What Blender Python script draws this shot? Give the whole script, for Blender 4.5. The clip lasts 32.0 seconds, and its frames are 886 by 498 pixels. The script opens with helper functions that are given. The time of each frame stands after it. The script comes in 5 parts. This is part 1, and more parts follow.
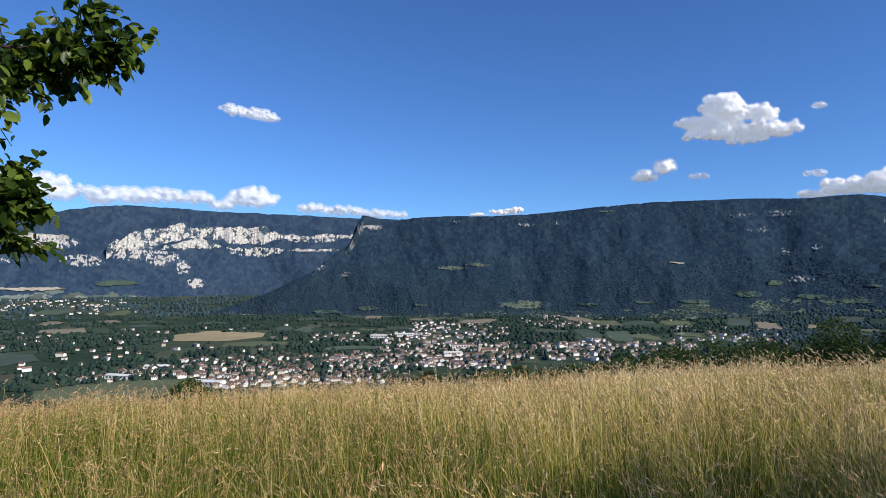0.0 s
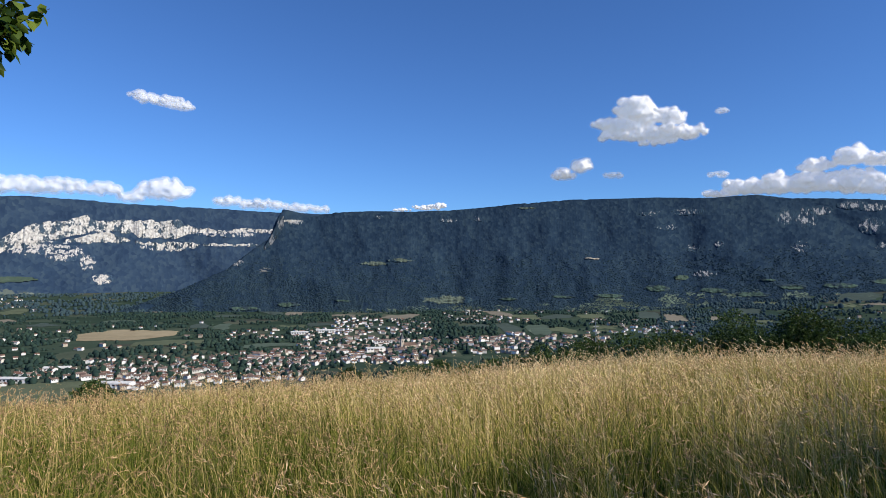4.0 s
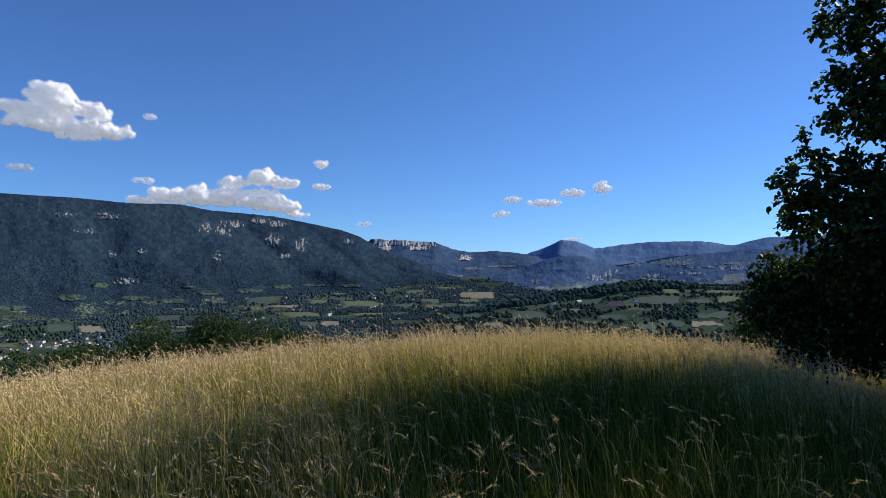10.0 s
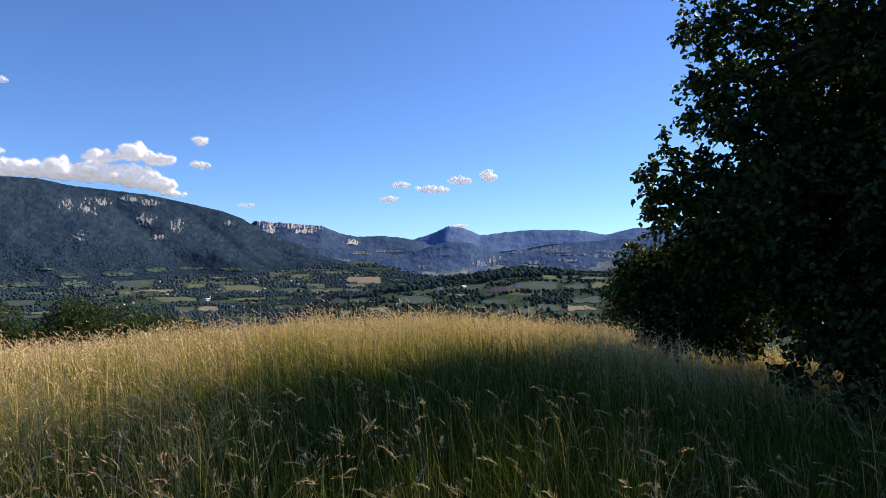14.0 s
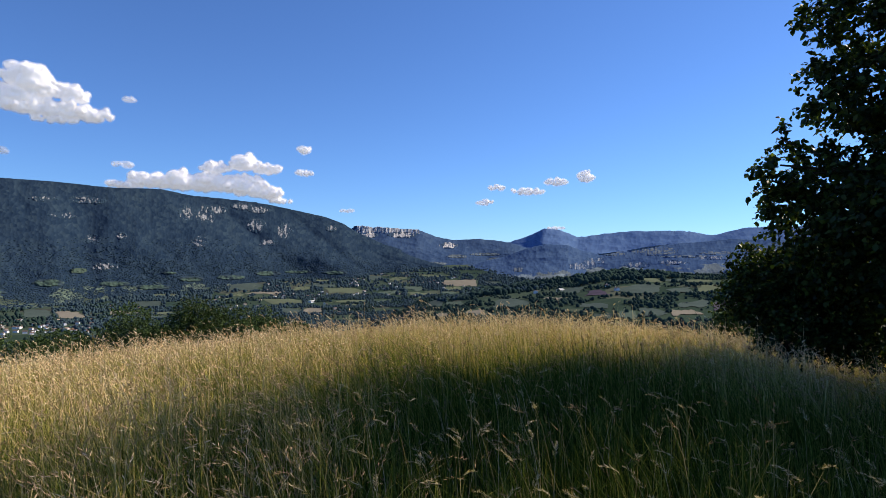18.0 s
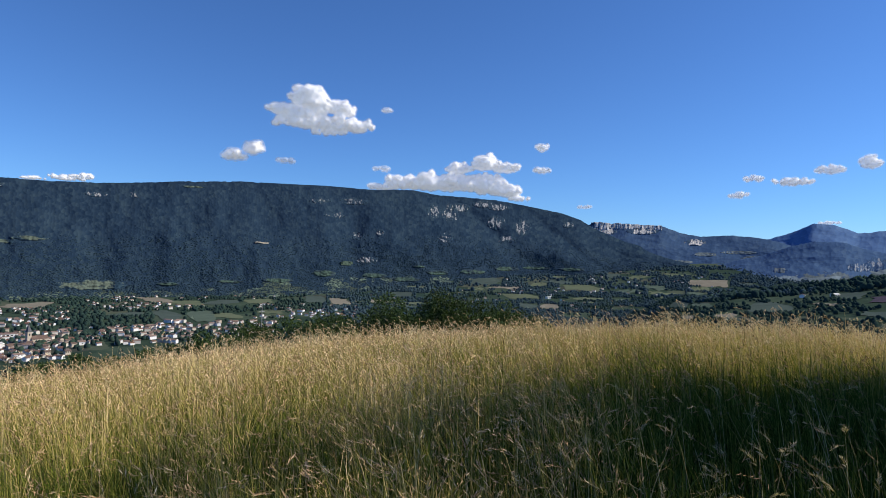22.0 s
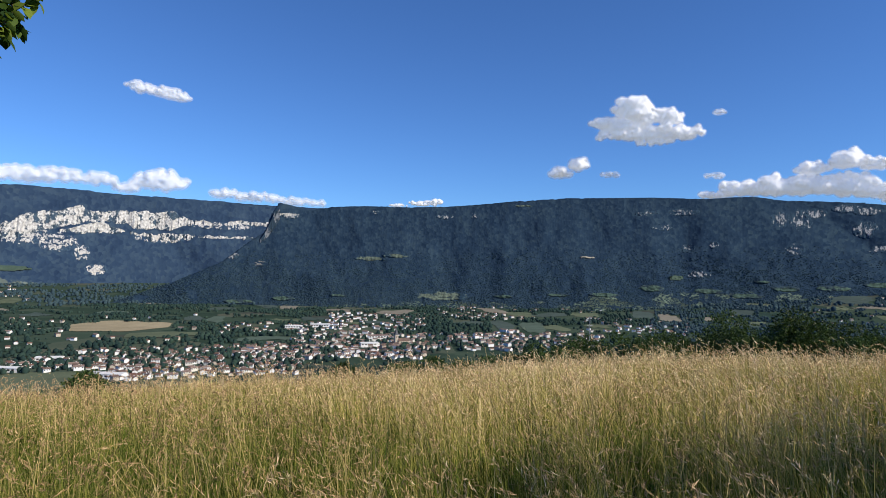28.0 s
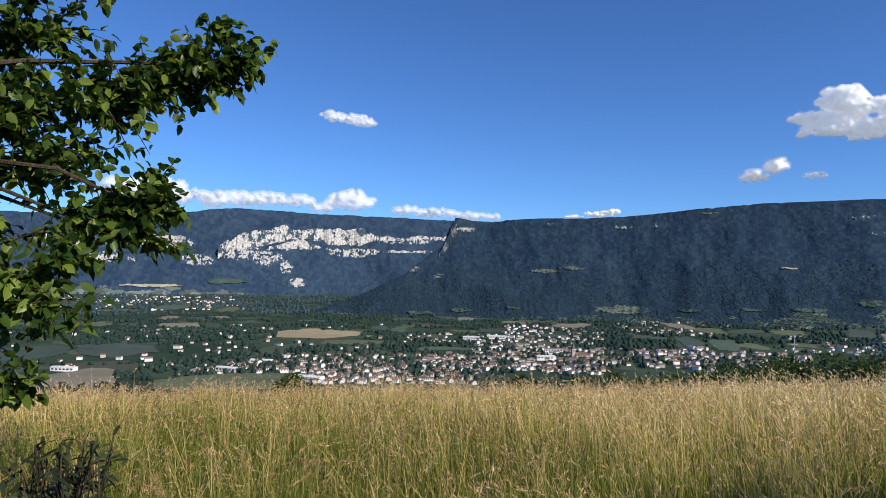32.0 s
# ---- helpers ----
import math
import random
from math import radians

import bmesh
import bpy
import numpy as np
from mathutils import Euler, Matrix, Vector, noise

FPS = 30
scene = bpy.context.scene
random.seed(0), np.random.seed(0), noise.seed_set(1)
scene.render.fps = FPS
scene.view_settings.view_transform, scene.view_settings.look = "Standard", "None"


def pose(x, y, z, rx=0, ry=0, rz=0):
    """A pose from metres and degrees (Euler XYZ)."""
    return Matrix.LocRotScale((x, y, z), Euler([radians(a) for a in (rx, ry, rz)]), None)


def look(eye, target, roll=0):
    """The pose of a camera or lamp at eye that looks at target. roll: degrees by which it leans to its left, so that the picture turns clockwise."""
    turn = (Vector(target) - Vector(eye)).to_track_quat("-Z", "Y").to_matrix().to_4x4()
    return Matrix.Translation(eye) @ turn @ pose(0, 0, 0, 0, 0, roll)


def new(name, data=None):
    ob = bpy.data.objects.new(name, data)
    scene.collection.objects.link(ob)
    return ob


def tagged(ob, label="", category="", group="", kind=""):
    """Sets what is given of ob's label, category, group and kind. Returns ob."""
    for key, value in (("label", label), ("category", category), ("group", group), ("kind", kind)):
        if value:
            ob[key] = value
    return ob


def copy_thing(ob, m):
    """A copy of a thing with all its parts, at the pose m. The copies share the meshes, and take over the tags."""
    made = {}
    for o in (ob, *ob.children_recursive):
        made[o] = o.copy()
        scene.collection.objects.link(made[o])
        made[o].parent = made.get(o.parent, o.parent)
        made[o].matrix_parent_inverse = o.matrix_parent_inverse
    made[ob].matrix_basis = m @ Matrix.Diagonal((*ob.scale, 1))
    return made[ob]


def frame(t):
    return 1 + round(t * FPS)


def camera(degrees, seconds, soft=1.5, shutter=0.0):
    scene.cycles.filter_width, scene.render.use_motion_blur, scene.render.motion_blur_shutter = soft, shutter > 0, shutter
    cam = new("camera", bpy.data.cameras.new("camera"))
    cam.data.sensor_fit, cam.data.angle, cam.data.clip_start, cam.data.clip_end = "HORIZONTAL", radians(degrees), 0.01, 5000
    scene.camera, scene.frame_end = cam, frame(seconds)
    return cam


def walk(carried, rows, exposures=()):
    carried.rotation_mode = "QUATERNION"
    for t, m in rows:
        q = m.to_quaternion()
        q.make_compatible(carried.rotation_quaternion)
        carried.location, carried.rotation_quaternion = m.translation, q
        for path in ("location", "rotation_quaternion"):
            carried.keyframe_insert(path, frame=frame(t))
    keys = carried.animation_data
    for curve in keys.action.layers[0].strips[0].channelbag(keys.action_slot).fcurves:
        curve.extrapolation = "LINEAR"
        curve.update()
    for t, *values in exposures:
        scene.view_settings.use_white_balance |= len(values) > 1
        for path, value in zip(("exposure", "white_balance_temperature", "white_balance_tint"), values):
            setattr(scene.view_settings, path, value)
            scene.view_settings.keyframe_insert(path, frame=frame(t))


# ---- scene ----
cam = camera(70.82, 32.0, soft=0.9)
EYE = 1.65
# seconds, x, y, yaw, pitch, roll of a handheld turn on the spot
ROWS = [
    (0.0, 0.000, 0.000, -0.01, 2.25, -0.25),
    (0.5, 0.002, -0.000, -0.25, 2.07, -0.11),
    (1.0, 0.008, -0.000, -0.97, 2.04, -0.10),
    (1.5, 0.008, -0.000, -0.91, 1.83, -0.12),
    (2.0, 0.009, -0.000, -1.10, 1.65, -0.36),
    (2.5, 0.014, -0.000, -1.65, 2.13, -0.30),
    (4.5, 0.088, -0.008, -10.17, 1.61, -0.15),
    (5.0, 0.119, -0.014, -13.76, 1.42, -0.11),
    (5.5, 0.149, -0.023, -17.34, 1.69, -0.40),
    (6.0, 0.181, -0.034, -21.28, 1.97, -0.17),
    (6.5, 0.218, -0.050, -25.91, 2.11, -0.08),
    (7.0, 0.250, -0.067, -30.03, 2.00, -0.53),
    (7.5, 0.277, -0.084, -33.72, 1.88, -0.41),
    (8.0, 0.313, -0.110, -38.71, 1.95, -0.32),
    (8.5, 0.351, -0.144, -44.59, 2.26, -0.41),
    (9.0, 0.376, -0.171, -48.80, 2.50, -0.15),
    (9.5, 0.399, -0.198, -52.89, 2.67, 0.05),
    (10.0, 0.418, -0.226, -56.77, 2.69, -0.14),
    (10.5, 0.431, -0.246, -59.44, 2.65, -0.26),
    (11.0, 0.444, -0.270, -62.69, 2.69, -0.45),
    (11.5, 0.450, -0.283, -64.29, 2.03, -0.69),
    (12.0, 0.454, -0.290, -65.20, 1.81, -0.70),
    (12.5, 0.458, -0.298, -66.24, 1.74, -0.90),
    (13.0, 0.459, -0.302, -66.74, 1.66, -0.89),
    (13.5, 0.460, -0.305, -67.09, 1.37, -0.76),
    (15.5, 0.459, -0.302, -66.72, 1.61, -0.39),
    (16.0, 0.454, -0.291, -65.35, 1.36, -0.32),
    (16.5, 0.449, -0.281, -64.03, 1.46, -0.31),
    (17.0, 0.446, -0.273, -63.03, 1.68, -0.24),
    (17.5, 0.434, -0.253, -60.35, 1.49, -0.33),
    (18.0, 0.425, -0.237, -58.30, 1.56, -0.53),
    (18.5, 0.418, -0.225, -56.67, 1.81, -0.86),
    (19.0, 0.405, -0.207, -54.23, 1.94, -1.10),
    (19.5, 0.390, -0.187, -51.21, 1.38, -1.06),
    (20.0, 0.378, -0.172, -49.06, 1.71, -0.99),
    (20.5, 0.362, -0.155, -46.34, 1.19, -0.86),
    (21.0, 0.341, -0.135, -43.09, 1.39, -1.01),
    (21.5, 0.319, -0.115, -39.66, 0.92, -1.47),
    (22.0, 0.299, -0.099, -36.79, 0.88, -1.41),
    (22.5, 0.280, -0.086, -34.08, 1.04, -1.42),
    (23.0, 0.258, -0.071, -31.04, 0.91, -1.68),
    (23.5, 0.236, -0.059, -28.15, 0.98, -1.70),
    (24.0, 0.211, -0.047, -24.95, 0.58, -1.67),
    (24.5, 0.191, -0.038, -22.53, 1.18, -2.19),
    (25.0, 0.164, -0.028, -19.16, 1.60, -1.77),
    (25.5, 0.141, -0.020, -16.40, 1.68, -1.74),
    (27.5, 0.095, -0.009, -11.00, 1.35, -1.51),
    (28.0, 0.065, -0.004, -7.50, 1.52, -1.21),
    (28.5, 0.037, -0.001, -4.27, 1.62, -0.85),
    (29.0, 0.020, -0.000, -2.26, 1.44, -0.78),
    (29.5, 0.009, -0.000, -1.01, 1.56, -0.54),
    (30.0, -0.009, -0.000, 1.05, 1.94, -0.76),
    (30.5, -0.036, -0.001, 4.09, 2.30, -0.82),
    (31.0, -0.055, -0.003, 6.28, 2.26, -0.73),
    (31.5, -0.064, -0.004, 7.37, 2.22, -0.83),
    (32.0, -0.074, -0.006, 8.49, 2.36, -1.02),
]
walk(cam, [(t, pose(x, y, EYE, 90 + pitch, roll, yaw)) for t, x, y, yaw, pitch, roll in ROWS], [
    (0.0, 0.27, 6500, 10), (5.0, 0.23, 6500, 10), (9.0, 0.15, 6500, 10), (10.5, 0.28, 6700, 12), (12.0, 0.52, 7100, 15), (16.0, 0.64, 7300, 16), (18.0, 0.48, 7000, 14), (20.0, 0.27, 6600, 11), (25.0, 0.24, 6500, 10), (32.0, 0.27, 6500, 10)])

# ---------------------------------------------------------------- light
SUN_AZ, SUN_EL = -123.0, 35.0      # bearing of the sun (left of straight ahead is plus) and its height
world = bpy.data.worlds.new("sky")
scene.world = world
world.use_nodes = True
wn = world.node_tree
sky = wn.nodes.new("ShaderNodeTexSky")
sky.sky_type = "NISHITA"
sky.sun_disc = False
sky.sun_elevation = radians(SUN_EL)
sky.sun_rotation = radians(-SUN_AZ)
sky.altitude = 1500
sky.air_density, sky.dust_density, sky.ozone_density = 1.0, 0.3, 4.0
wn.nodes["Background"].inputs["Strength"].default_value = 0.08
clear = wn.nodes.new("ShaderNodeMix")          # deep blue of very clear summer air
clear.data_type, clear.blend_type = "RGBA", "MULTIPLY"
clear.inputs[0].default_value = 1.0
clear.inputs[7].default_value = (0.67, 1.03, 1.50, 1)
wn.links.new(sky.outputs[0], clear.inputs[6])
wn.links.new(clear.outputs[2], wn.nodes["Background"].inputs["Color"])

sun_data = bpy.data.lights.new("sun", "SUN")
sun_data.energy, sun_data.angle, sun_data.color = 4.8, radians(0.5), (1.0, 0.90, 0.72)
sun = new("sun", sun_data)
to_sun = Vector((-math.sin(radians(SUN_AZ)) * math.cos(radians(SUN_EL)), math.cos(radians(SUN_AZ)) * math.cos(radians(SUN_EL)), math.sin(radians(SUN_EL))))
sun.matrix_world = look(to_sun * 60, (0, 0, 0))


# ---------------------------------------------------------------- materials
def node(nt, kind, **inputs):
    n = nt.nodes.new(kind)
    for k, v in inputs.items():
        n.inputs[k.replace("_", " ")].default_value = v
    return n


def ramp(nt, stops, fac):
    r = nt.nodes.new("ShaderNodeValToRGB")
    while len(r.color_ramp.elements) < len(stops):
        r.color_ramp.elements.new(0.5)
    for e, (p, c) in zip(r.color_ramp.elements, stops):
        e.position, e.color = p, (*c, 1)
    nt.links.new(fac, r.inputs[0])
    return r.outputs[0]


def blend(nt, fac, a, b, how="MIX"):
    m = nt.nodes.new("ShaderNodeMix")
    m.data_type, m.blend_type = "RGBA", how
    for i, v in ((0, fac), (6, a), (7, b)):
        if isinstance(v, (int, float)):
            m.inputs[i].default_value = v
        elif isinstance(v, tuple):
            m.inputs[i].default_value = (*v, 1)
        else:
            nt.links.new(v, m.inputs[i])
    return m.outputs[2]


def base(name, rough=0.9):
    m = bpy.data.materials.new(name)
    m.use_nodes = True
    nt = m.node_tree
    b = nt.nodes["Principled BSDF"]
    b.inputs["Roughness"].default_value = rough
    b.inputs["Specular IOR Level"].default_value = 0.25 if rough < 0.9 else 0.0
    return m, nt, b


def surf(name, dark, mid, light, scale, rough=0.9, bump=0.3, dist=1.0, stretch=(1, 1, 1)):
    """A rough natural surface: three tones, varied at two scales, with relief."""
    m, nt, b = base(name, rough)
    tc = node(nt, "ShaderNodeTexCoord")
    mp = nt.nodes.new("ShaderNodeMapping")
    mp.inputs["Scale"].default_value = stretch
    nt.links.new(tc.outputs["Object"], mp.inputs[0])
    n1 = node(nt, "ShaderNodeTexNoise", Scale=scale, Detail=6.0, Roughness=0.62)
    n2 = node(nt, "ShaderNodeTexNoise", Scale=scale * 7.3, Detail=4.0, Roughness=0.6)
    n0 = node(nt, "ShaderNodeTexNoise", Scale=scale * 0.14, Detail=3.0, Roughness=0.55)
    for n in (n0, n1, n2):
        nt.links.new(mp.outputs[0], n.inputs["Vector"])
    mix = blend(nt, 0.35, blend(nt, 0.4, n1.outputs[0], n2.outputs[0]), n0.outputs[0])
    nt.links.new(ramp(nt, [(0.36, dark), (0.5, mid), (0.64, light)], mix), b.inputs["Base Color"])
    bp = node(nt, "ShaderNodeBump", Strength=bump, Distance=dist)
    nt.links.new(n2.outputs[0], bp.inputs["Height"])
    nt.links.new(bp.outputs[0], b.inputs["Normal"])
    return m


def foliage(name, stops, through_light=0.3, rough=0.6, patch=0.0, mixed=0.55):
    """Leaves: each one its own tone, part of the light shining through."""
    m, nt, b = base(name, rough)
    g = nt.nodes.new("ShaderNodeNewGeometry")
    fac = g.outputs["Random Per Island"]
    if patch:
        n = node(nt, "ShaderNodeTexNoise", Scale=patch, Detail=3.0)
        nt.links.new(g.outputs["Position"], n.inputs["Vector"])
        fac = blend(nt, mixed, fac, n.outputs[0])
    col = ramp(nt, stops, fac)
    nt.links.new(col, b.inputs["Base Color"])
    if through_light:
        t = nt.nodes.new("ShaderNodeBsdfTranslucent")
        nt.links.new(blend(nt, 1.0, col, (1.0, 1.0, 0.55), "MULTIPLY"), t.inputs[0])
        mx = node(nt, "ShaderNodeMixShader", Fac=through_light)
        nt.links.new(b.outputs[0], mx.inputs[1])
        nt.links.new(t.outputs[0], mx.inputs[2])
        nt.links.new(mx.outputs[0], nt.nodes["Material Output"].inputs[0])
    return m


def forest_surface(name, dark, mid, light, cell, meadow=None):
    """A wooded mountain side: crowns side by side, each of its own tone, in broad stands of darker and lighter trees, with open meadows where the slope is cleared."""
    m, nt, b = base(name, 0.95)
    lay = nt.nodes.new("ShaderNodeAttribute")
    lay.attribute_name = "lay"
    v = node(nt, "ShaderNodeTexVoronoi", Scale=52.0 / cell, Randomness=1.0)
    stand = node(nt, "ShaderNodeTexNoise", Scale=0.32, Detail=5.0, Roughness=0.6)
    clump = node(nt, "ShaderNodeTexNoise", Scale=1.6, Detail=5.0, Roughness=0.7)
    for n in (v, stand, clump):
        nt.links.new(lay.outputs["Vector"], n.inputs["Vector"])
    sep = nt.nodes.new("ShaderNodeSeparateColor")
    nt.links.new(v.outputs["Color"], sep.inputs[0])
    tone = blend(nt, 0.30, blend(nt, 0.5, stand.outputs[0], clump.outputs[0]), sep.outputs[0])
    col = ramp(nt, [(0.28, dark), (0.5, mid), (0.74, light)], tone)
    bp = node(nt, "ShaderNodeBump", Strength=1.0, Distance=cell * 0.14)
    inv = node(nt, "ShaderNodeMath")
    inv.operation = "MULTIPLY_ADD"
    nt.links.new(v.outputs["Distance"], inv.inputs[0])
    inv.inputs[1].default_value, inv.inputs[2].default_value = -1.0, 1.0
    nt.links.new(inv.outputs[0], bp.inputs["Height"])
    nt.links.new(bp.outputs[0], b.inputs["Normal"])
    if meadow:
        at = nt.nodes.new("ShaderNodeAttribute")
        at.attribute_name = "cleared"
        plot = node(nt, "ShaderNodeTexVoronoi", Scale=1.0)
        flat = nt.nodes.new("ShaderNodeMapping")
        flat.inputs["Scale"].default_value = (0.8, 3.0, 1)
        nt.links.new(lay.outputs["Vector"], flat.inputs[0])
        nt.links.new(flat.outputs[0], plot.inputs["Vector"])
        ps = nt.nodes.new("ShaderNodeSeparateColor")
        nt.links.new(plot.outputs["Color"], ps.inputs[0])
        grass = ramp(nt, [(0.2, tuple(x * 0.6 for x in meadow)), (0.55, meadow), (0.9, tuple(x * 1.4 for x in meadow))], ps.outputs[0])
        add = node(nt, "ShaderNodeMath")
        nt.links.new(at.outputs["Fac"], add.inputs[0]), nt.links.new(clump.outputs[0], add.inputs[1])
        col = blend(nt, ramp(nt, [(0.86, (0, 0, 0)), (0.92, (1, 1, 1))], add.outputs[0]), col, grass)
    nt.links.new(col, b.inputs["Base Color"])
    return m


# Blue aerial haze is mixed into these leaf and slope colours, stronger with distance.
FOREST = foliage("hazed_broadleaf_forest", [(0.1, (0.018, 0.036, 0.055)), (0.5, (0.027, 0.049, 0.068)), (0.9, (0.040, 0.066, 0.080))], 0, 0.95, 0.004)
# Valley leaves are lightened and blued for haze, most in the upper valley.
UPPER_WOODS = foliage("hazed_upper_valley_leaves", [(0.1, (0.026, 0.047, 0.062)), (0.5, (0.037, 0.064, 0.078)), (0.9, (0.056, 0.088, 0.094))], 0, 0.95, 0.01)
WOODS = foliage("hazed_valley_tree_leaves", [(0.1, (0.014, 0.029, 0.030)), (0.5, (0.025, 0.046, 0.041)), (0.9, (0.042, 0.070, 0.050))], 0, 0.95, 0.01)
SLOPE = forest_surface("hazed_forested_slope", (0.011, 0.024, 0.047), (0.019, 0.037, 0.064), (0.034, 0.058, 0.080), 12.0, (0.085, 0.115, 0.088))
FAR_SLOPE = forest_surface("hazed_far_forested_slope", (0.019, 0.037, 0.075), (0.029, 0.053, 0.094), (0.047, 0.076, 0.112), 15.0, (0.12, 0.15, 0.14))
MESA_SLOPE = forest_surface("hazed_mesa_wooded_slope", (0.031, 0.061, 0.125), (0.043, 0.079, 0.152), (0.062, 0.104, 0.172), 15.0, (0.13, 0.17, 0.18))
SPUR = forest_surface("hazed_wooded_spur", (0.038, 0.074, 0.155), (0.051, 0.095, 0.186), (0.073, 0.123, 0.208), 15.0, (0.15, 0.19, 0.21))
FARTHEST = forest_surface("hazed_farthest_slope", (0.072, 0.134, 0.27), (0.090, 0.160, 0.305), (0.115, 0.19, 0.33), 18.0, (0.19, 0.24, 0.29))
GREY_ROCK = surf("grey_limestone", (0.16, 0.17, 0.18), (0.34, 0.34, 0.33), (0.52, 0.50, 0.47), 0.02, 0.9, 0.9, 6, (1, 1, 0.6))
BARK = surf("grey_brown_bark", (0.03, 0.022, 0.016), (0.07, 0.055, 0.042), (0.13, 0.11, 0.085), 9, 0.9, 0.8, 0.02, (1, 1, 0.25))


def outcrop(name, green, pale, scale, share, streak=(1.0, 0.42), relief=0.9):
    """Broken limestone showing through the trees of a slope, in upright streaks; it thins out towards the patch's rim."""
    m, nt, b = base(name, 0.95)
    lay = nt.nodes.new("ShaderNodeAttribute")
    lay.attribute_name = "lay"
    mp = nt.nodes.new("ShaderNodeMapping")
    mp.inputs["Scale"].default_value = (*streak, 1)
    nt.links.new(lay.outputs["Vector"], mp.inputs[0])
    n1 = node(nt, "ShaderNodeTexNoise", Scale=scale, Detail=7.0, Roughness=0.66)
    n2 = node(nt, "ShaderNodeTexNoise", Scale=scale * 4, Detail=5.0, Roughness=0.65)
    for n in (n1, n2):
        nt.links.new(mp.outputs[0], n.inputs["Vector"])
    at = nt.nodes.new("ShaderNodeAttribute")
    at.attribute_name = "bare"
    sm = nt.nodes.new("ShaderNodeMath")
    sm.operation = "MULTIPLY_ADD"
    nt.links.new(at.outputs["Fac"], sm.inputs[0])
    sm.inputs[1].default_value = 0.22
    nt.links.new(n1.outputs[0], sm.inputs[2])
    mask = ramp(nt, [(share, (0, 0, 0)), (share + 0.05, (1, 1, 1))], sm.outputs[0])
    stone = ramp(nt, [(0.36, tuple(x * 0.42 for x in pale)), (0.62, pale)], n2.outputs[0])
    wood = ramp(nt, [(0.35, tuple(x * 0.7 for x in green)), (0.65, tuple(x * 1.3 for x in green))], n2.outputs[0])
    nt.links.new(blend(nt, mask, wood, stone), b.inputs["Base Color"])
    bp = node(nt, "ShaderNodeBump", Strength=relief, Distance=8.0)
    nt.links.new(sm.outputs[0], bp.inputs["Height"])
    nt.links.new(bp.outputs[0], b.inputs["Normal"])
    return m


def lay_out(me, az, el, seed=0.0):
    """Keep each point's bearing and height with the mesh, so that rock streaks run up and down."""
    v = np.stack([np.ravel(az), np.ravel(el), np.full(np.size(az), seed)], 1).astype(np.float32)
    me.attributes.new("lay", "FLOAT_VECTOR", "POINT").data.foreach_set("vector", v.ravel())
    return me


# ---------------------------------------------------------------- builders
def tri_mesh(name, V, T, material, smooth=False):
    V, T = np.asarray(V, np.float32), np.asarray(T, np.int32)
    me = bpy.data.meshes.new(name)
    me.vertices.add(len(V))
    me.vertices.foreach_set("co", V.ravel())
    me.loops.add(T.size)
    me.loops.foreach_set("vertex_index", T.ravel())
    me.polygons.add(len(T))
    me.polygons.foreach_set("loop_start", np.arange(0, T.size, T.shape[1], dtype=np.int32))
    if smooth:
        me.polygons.foreach_set("use_smooth", np.ones(len(T), bool))
    me.update(calc_edges=True)
    me.materials.append(material)
    return me


def grid_faces(nu, nv):
    a = (np.arange(nu - 1)[:, None] * nv + np.arange(nv - 1)[None, :]).ravel()
    return np.stack([a, a + nv, a + nv + 1, a + 1], 1)


def part(name, bm, material, parent=None, label=""):
    me = bpy.data.meshes.new(name)
    bm.to_mesh(me)
    bm.free()
    me.materials.append(material)
    ob = new(name, me)
    ob.parent = parent
    return tagged(ob, label)


def mesh_part(name, me, parent=None, label=""):
    ob = new(name, me)
    ob.parent = parent
    return tagged(ob, label)


def hash01(i, j, seed):
    v = np.sin(i * 127.1 + j * 311.7 + seed * 74.7) * 43758.5453
    return v - np.floor(v)


def vnoise(x, y, seed=0):
    x, y = np.asarray(x, float), np.asarray(y, float)
    i, j = np.floor(x), np.floor(y)
    u, v = x - i, y - j
    u, v = u * u * (3 - 2 * u), v * v * (3 - 2 * v)
    a, b = hash01(i, j, seed), hash01(i + 1, j, seed)
    c, d = hash01(i, j + 1, seed), hash01(i + 1, j + 1, seed)
    return (a + (b - a) * u) * (1 - v) + (c + (d - c) * u) * v


def fbm(x, y, seed=0, octaves=5, gain=0.5):
    s, amp, tot = 0.0, 1.0, 0.0
    for k in range(octaves):
        s = s + amp * (vnoise(x * 2 ** k, y * 2 ** k, seed + k * 7) * 2 - 1)
        tot += amp
        amp *= gain
    return s / tot


def smooth(a, b, x):
    t = np.clip((np.asarray(x, float) - a) / (b - a), 0, 1)
    return t * t * (3 - 2 * t)


def knots(pairs, az):
    xs, ys = zip(*sorted(pairs))
    return np.interp(az, xs, ys)


def polar(az, r):
    a = np.radians(az)
    return -np.sin(a) * r, np.cos(a) * r


# ---------------------------------------------------------------- the lie of the land
# bearings in degrees (plus: left of straight ahead), distances and heights in metres above the viewer's feet
def meadow_tilt(az):
    """How steeply the meadow falls away along each bearing."""
    return knots([(-180, 0.03), (-110, 0.012), (-92, -0.006), (-86, -0.020), (-79, -0.031), (-70, -0.036), (-56, -0.028), (-36, -0.002), (-25, 0.015), (-15, 0.036),
                  (-6, 0.054), (8, 0.062), (22, 0.068), (34, 0.058), (42, 0.05), (90, 0.05), (180, 0.03)], az)


CURVE = 0.0038


